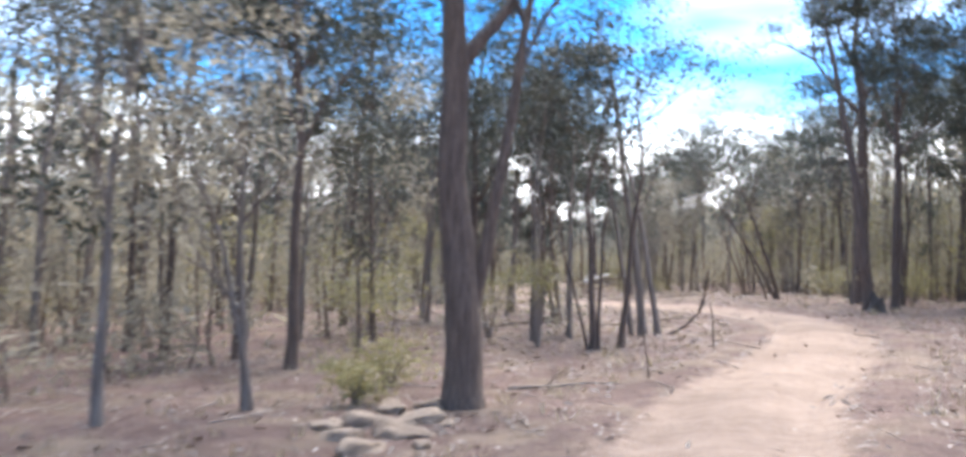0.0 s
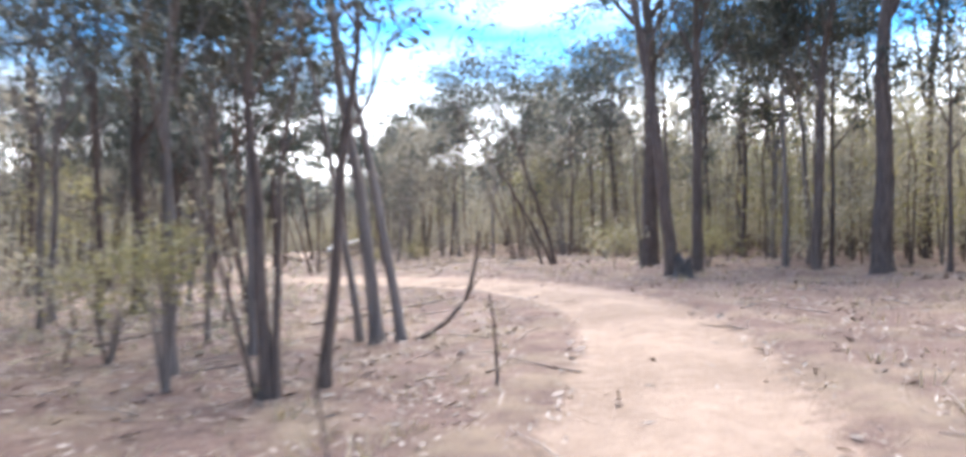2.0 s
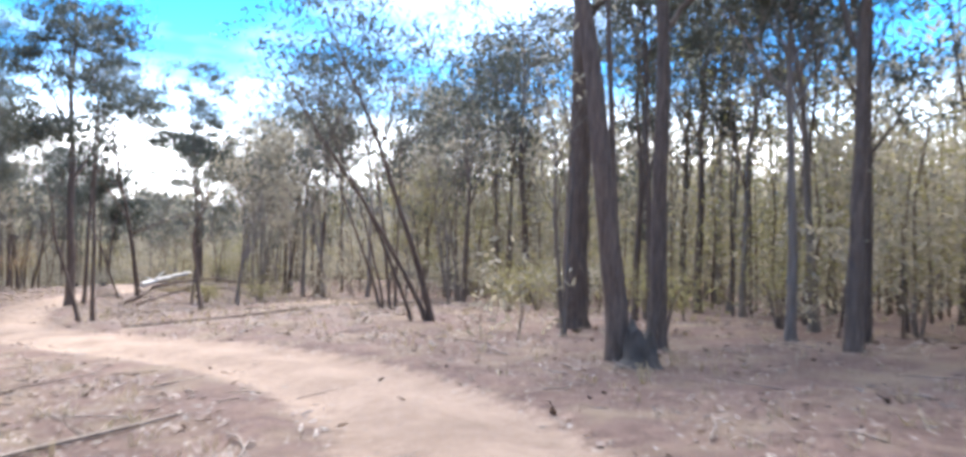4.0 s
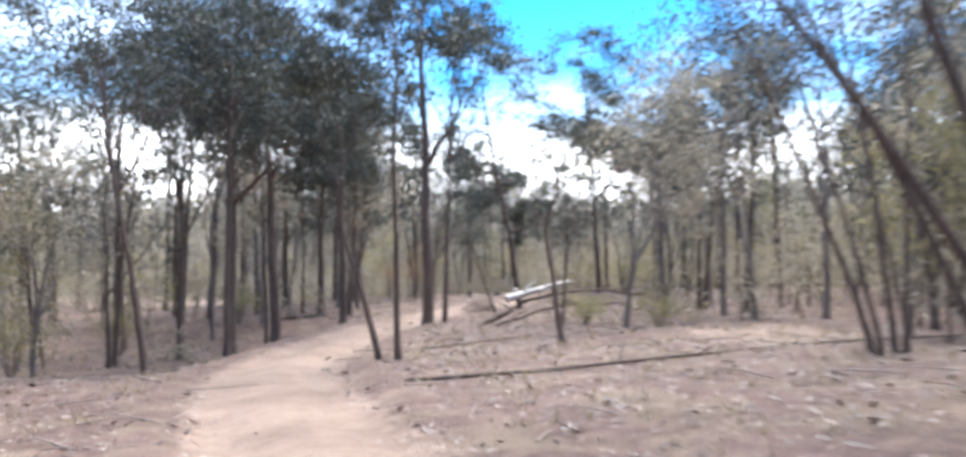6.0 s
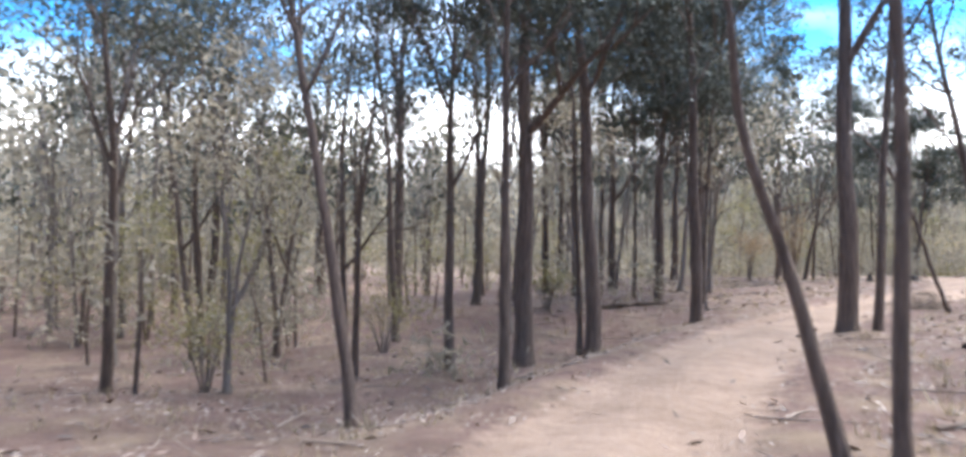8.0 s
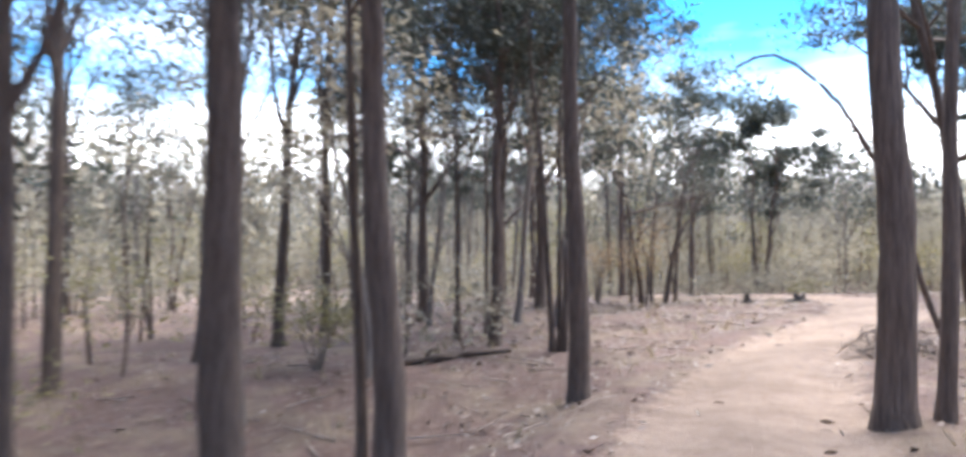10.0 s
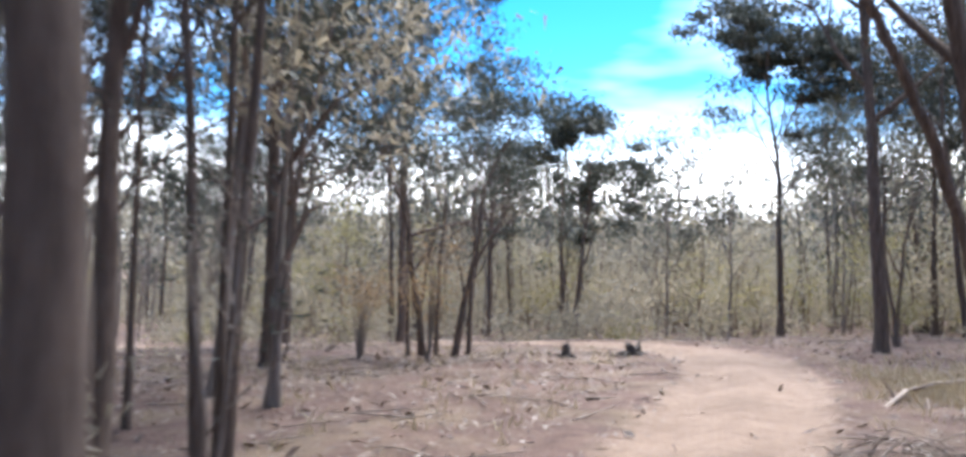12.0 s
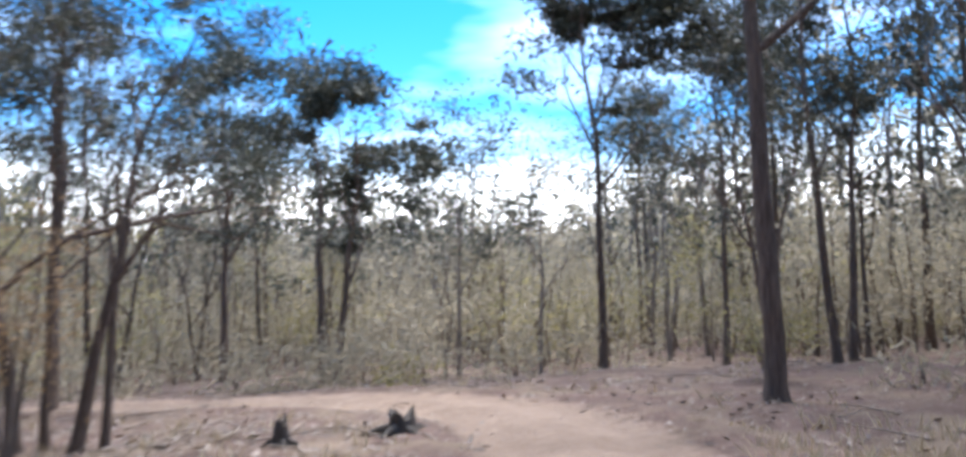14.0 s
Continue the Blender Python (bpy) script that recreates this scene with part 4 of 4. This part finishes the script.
stick("fallen_branch", [(3.1, 64.0, 0.03), (3.45, 63.9, 0.04), (3.8, 64.0, 0.03)], 0.03, "pale broken branch lying on the sand", "branch", seed=11)
stick("arching_stem", [(5.7, 58.2, -0.08), (5.5, 58.14, 0.45), (5.31, 58.09, 1.03), (5.08, 58.03, 1.74), (4.86, 57.97, 2.41), (4.61, 57.9, 2.96), (4.38, 57.85, 3.39), (4.16, 57.8, 3.78),
                       (3.87, 57.75, 4.13), (3.52, 57.68, 4.45), (3.2, 57.64, 4.62), (2.95, 57.6, 4.6), (2.65, 57.55, 4.46)], 0.05, "bare dead stem arching high over the track", "dead tree", M_BARK, seed=12)


def brush_heap(at, wide, high, label, seed):
    """A heap of dead twigs and sticks."""
    rr = random.Random(seed)
    root = new("brush_heap")
    root.location = (*at, ground_z(*at))
    for name, count, size in (("stick", 46, 0.016), ("twig_tangle", 190, 0.007)):
        verts, faces = [], []
        for k in range(count):
            a, q = rr.uniform(0, 6.28), rr.random() ** 0.6
            p = Vector((math.cos(a) * wide * q * 0.7, math.sin(a) * wide * q * 0.55, rr.uniform(0.0, high) * (1 - q * q * 0.8)))
            d = Vector((rr.gauss(0, 1), rr.gauss(0, 1), rr.gauss(0, 0.35))).normalized() * rr.uniform(0.2, 0.7)
            tube([p - d * 0.5, p + Vector((0, 0, 0.03)), p + d * 0.5], [size, size * 0.8, size * 0.3], 5, verts, faces)
            if name == "stick":
                part_mesh("stick", mesh_from("stick", verts, faces, M_WOOD if k % 3 else M_BARK), root)
                verts, faces = [], []
    tagged(part_mesh("twig_tangle", mesh_from("twig_tangle", verts, faces, M_WOOD), root), kind="stuff")
    return tagged(root, label, "brush heap")


brush_heap((5.05, 58.9), 1.0, 0.55, "tangled heap of dead twigs at the verge", 71)


def low_bush(at, high, wide, label, seed, clumps=16, material=M_LEAF_YELLOW):
    """A bush of a few thin stems with loose small leaves."""
    rr = random.Random(seed)
    rng = np.random.default_rng(seed)
    root = new("bush")
    root.location = (*at, ground_z(*at))
    verts, faces, tips, sizes = [], [], [], []
    for k in range(7):
        a = 6.28 * k / 7 + rr.uniform(-0.4, 0.4)
        top = Vector((math.cos(a) * wide * rr.uniform(0.3, 0.8), math.sin(a) * wide * rr.uniform(0.3, 0.8), high * rr.uniform(0.65, 1.0)))
        mid = Vector((top.x * 0.35, top.y * 0.35, top.z * 0.55))
        tube([Vector((top.x * 0.06, top.y * 0.06, -0.05)), mid, top], [0.022, 0.015, 0.005], 5, verts, faces)
        for j in range(clumps // 6 + 1):
            tips.append(mid.lerp(top, rr.uniform(0.2, 1.1)) + Vector((rr.uniform(-0.2, 0.2), rr.uniform(-0.2, 0.2), 0)) * wide)
            sizes.append(rr.uniform(0.16, 0.36) * wide)
    part_mesh("stem_clump", mesh_from("stem_clump", verts, faces, M_BARK_PALE), root)
    part_mesh("foliage", leaves_mesh("foliage", leaf_blades(rng, tips, sizes, 48, 0.085, 0.2, 0.8), material), root)
    return tagged(root, label, "bush", "bushes in the wood")


for i, (x, y, high, wide) in enumerate(((15.6, 36.6, 1.1, 1.2), (16.9, 37.4, 1.3, 1.3), (18.2, 38.6, 1.6, 1.3), (19.2, 30.5, 1.7, 1.2), (16.6, 31.0, 1.2, 0.9), (20.8, 28.4, 2.2, 1.4), (22.4, 33.0, 2.6, 1.6),
                                        (18.6, 34.6, 2.0, 1.3), (21.5, 23.0, 1.8, 1.2), (1.3, 18.3, 2.3, 0.9), (0.2, 21.6, 1.6, 1.0), (-3.0, 19.5, 1.8, 1.2), (10.9, 49.4, 0.9, 1.0), (9.0, 50.8, 0.7, 0.8),
                                        (12.3, 67.0, 1.6, 1.2), (11.4, 72.6, 1.3, 1.0), (-4.0, 57.0, 1.4, 1.0), (-5.5, 51.5, 1.7, 1.2), (-5.0, 46.0, 1.6, 1.2))):
    low_bush((x, y), high, wide, "yellow-green bush with thin stems in dry litter" if high < 1.75 else "taller yellowing bush under the trees", 200 + i)
low_bush((0.3, 69.6), 2.6, 1.1, "bush of dead orange-brown leaves among dark stems", 240, material=M_LEAF_BROWN)
low_bush((-1.2, 69.9), 2.2, 0.9, "browned dying bush under a gum", 241, material=M_LEAF_BROWN)


# ---- rocks by the first gum ----
def rock(at, wide, high, turn, label, seed):
    """A flat weathered rock, sunk into the litter."""
    bm = bmesh.new()
    bmesh.ops.create_icosphere(bm, subdivisions=3, radius=1.0)
    for v in bm.verts:
        n = v.co.normalized()
        k = 1 + 0.55 * noise.noise(n * 1.3 + Vector((seed * 7.1, 0, 0))) + 0.26 * noise.noise(n * 3.0 + Vector((0, seed * 3.3, 0))) + 0.05 * noise.noise(n * 8)
        v.co = Vector((n.x * wide * k, n.y * wide * 0.72 * k, max(-0.4, min(0.55 + 0.25 * n.x, n.z * k)) * high))
    me = bpy.data.meshes.new("rock")
    bm.to_mesh(me)
    bm.free()
    me.materials.append(M_ROCK)
    me.polygons.foreach_set("use_smooth", [True] * len(me.polygons))
    ob = new("rock", me)
    ob.location = (*at, ground_z(*at) - high * 0.06)
    ob.rotation_euler = (0, 0, radians(turn))
    return tagged(ob, label, "rock", "rocks beside the track")


for i, (x, y, wide, high) in enumerate(((-0.62, 10.75, 0.22, 0.26), (-0.72, 9.8, 0.32, 0.24), (-1.12, 10.6, 0.25, 0.22), (-0.85, 8.95, 0.34, 0.22), (-1.35, 9.7, 0.30, 0.26), (-1.15, 8.2, 0.30, 0.2),
                                        (-0.55, 8.3, 0.17, 0.13), (-1.5, 8.85, 0.26, 0.2), (-1.75, 9.4, 0.2, 0.16), (-0.35, 9.5, 0.13, 0.1))):
    rock((x, y), wide, high, 47 * i, "flat pale weathered rock half sunk in litter" if wide > 0.25 else "small pale rock in leaf litter", i + 1)
low_bush((-1.65, 10.9), 0.5, 0.5, "small yellow-tipped shrub beside rocks", 250)
low_bush((-1.4, 12.6), 0.6, 0.8, "low dry yellowish shrub behind rocks", 251)
stick("fallen_branch", [(0.45, 12.15, 0.03), (1.0, 12.05, 0.05), (1.6, 12.2, 0.04), (2.1, 12.1, 0.03)], 0.03, "pale dry branch lying on litter", "branch", M_WOOD, branches=1, seed=13)
stick("fallen_log", [(-0.4, 23.3, 0.05), (0.9, 24.4, 0.06), (2.5, 26.0, 0.05)], 0.055, "dark thin fallen log in the wood", "log", M_BARK, branches=2, seed=14)
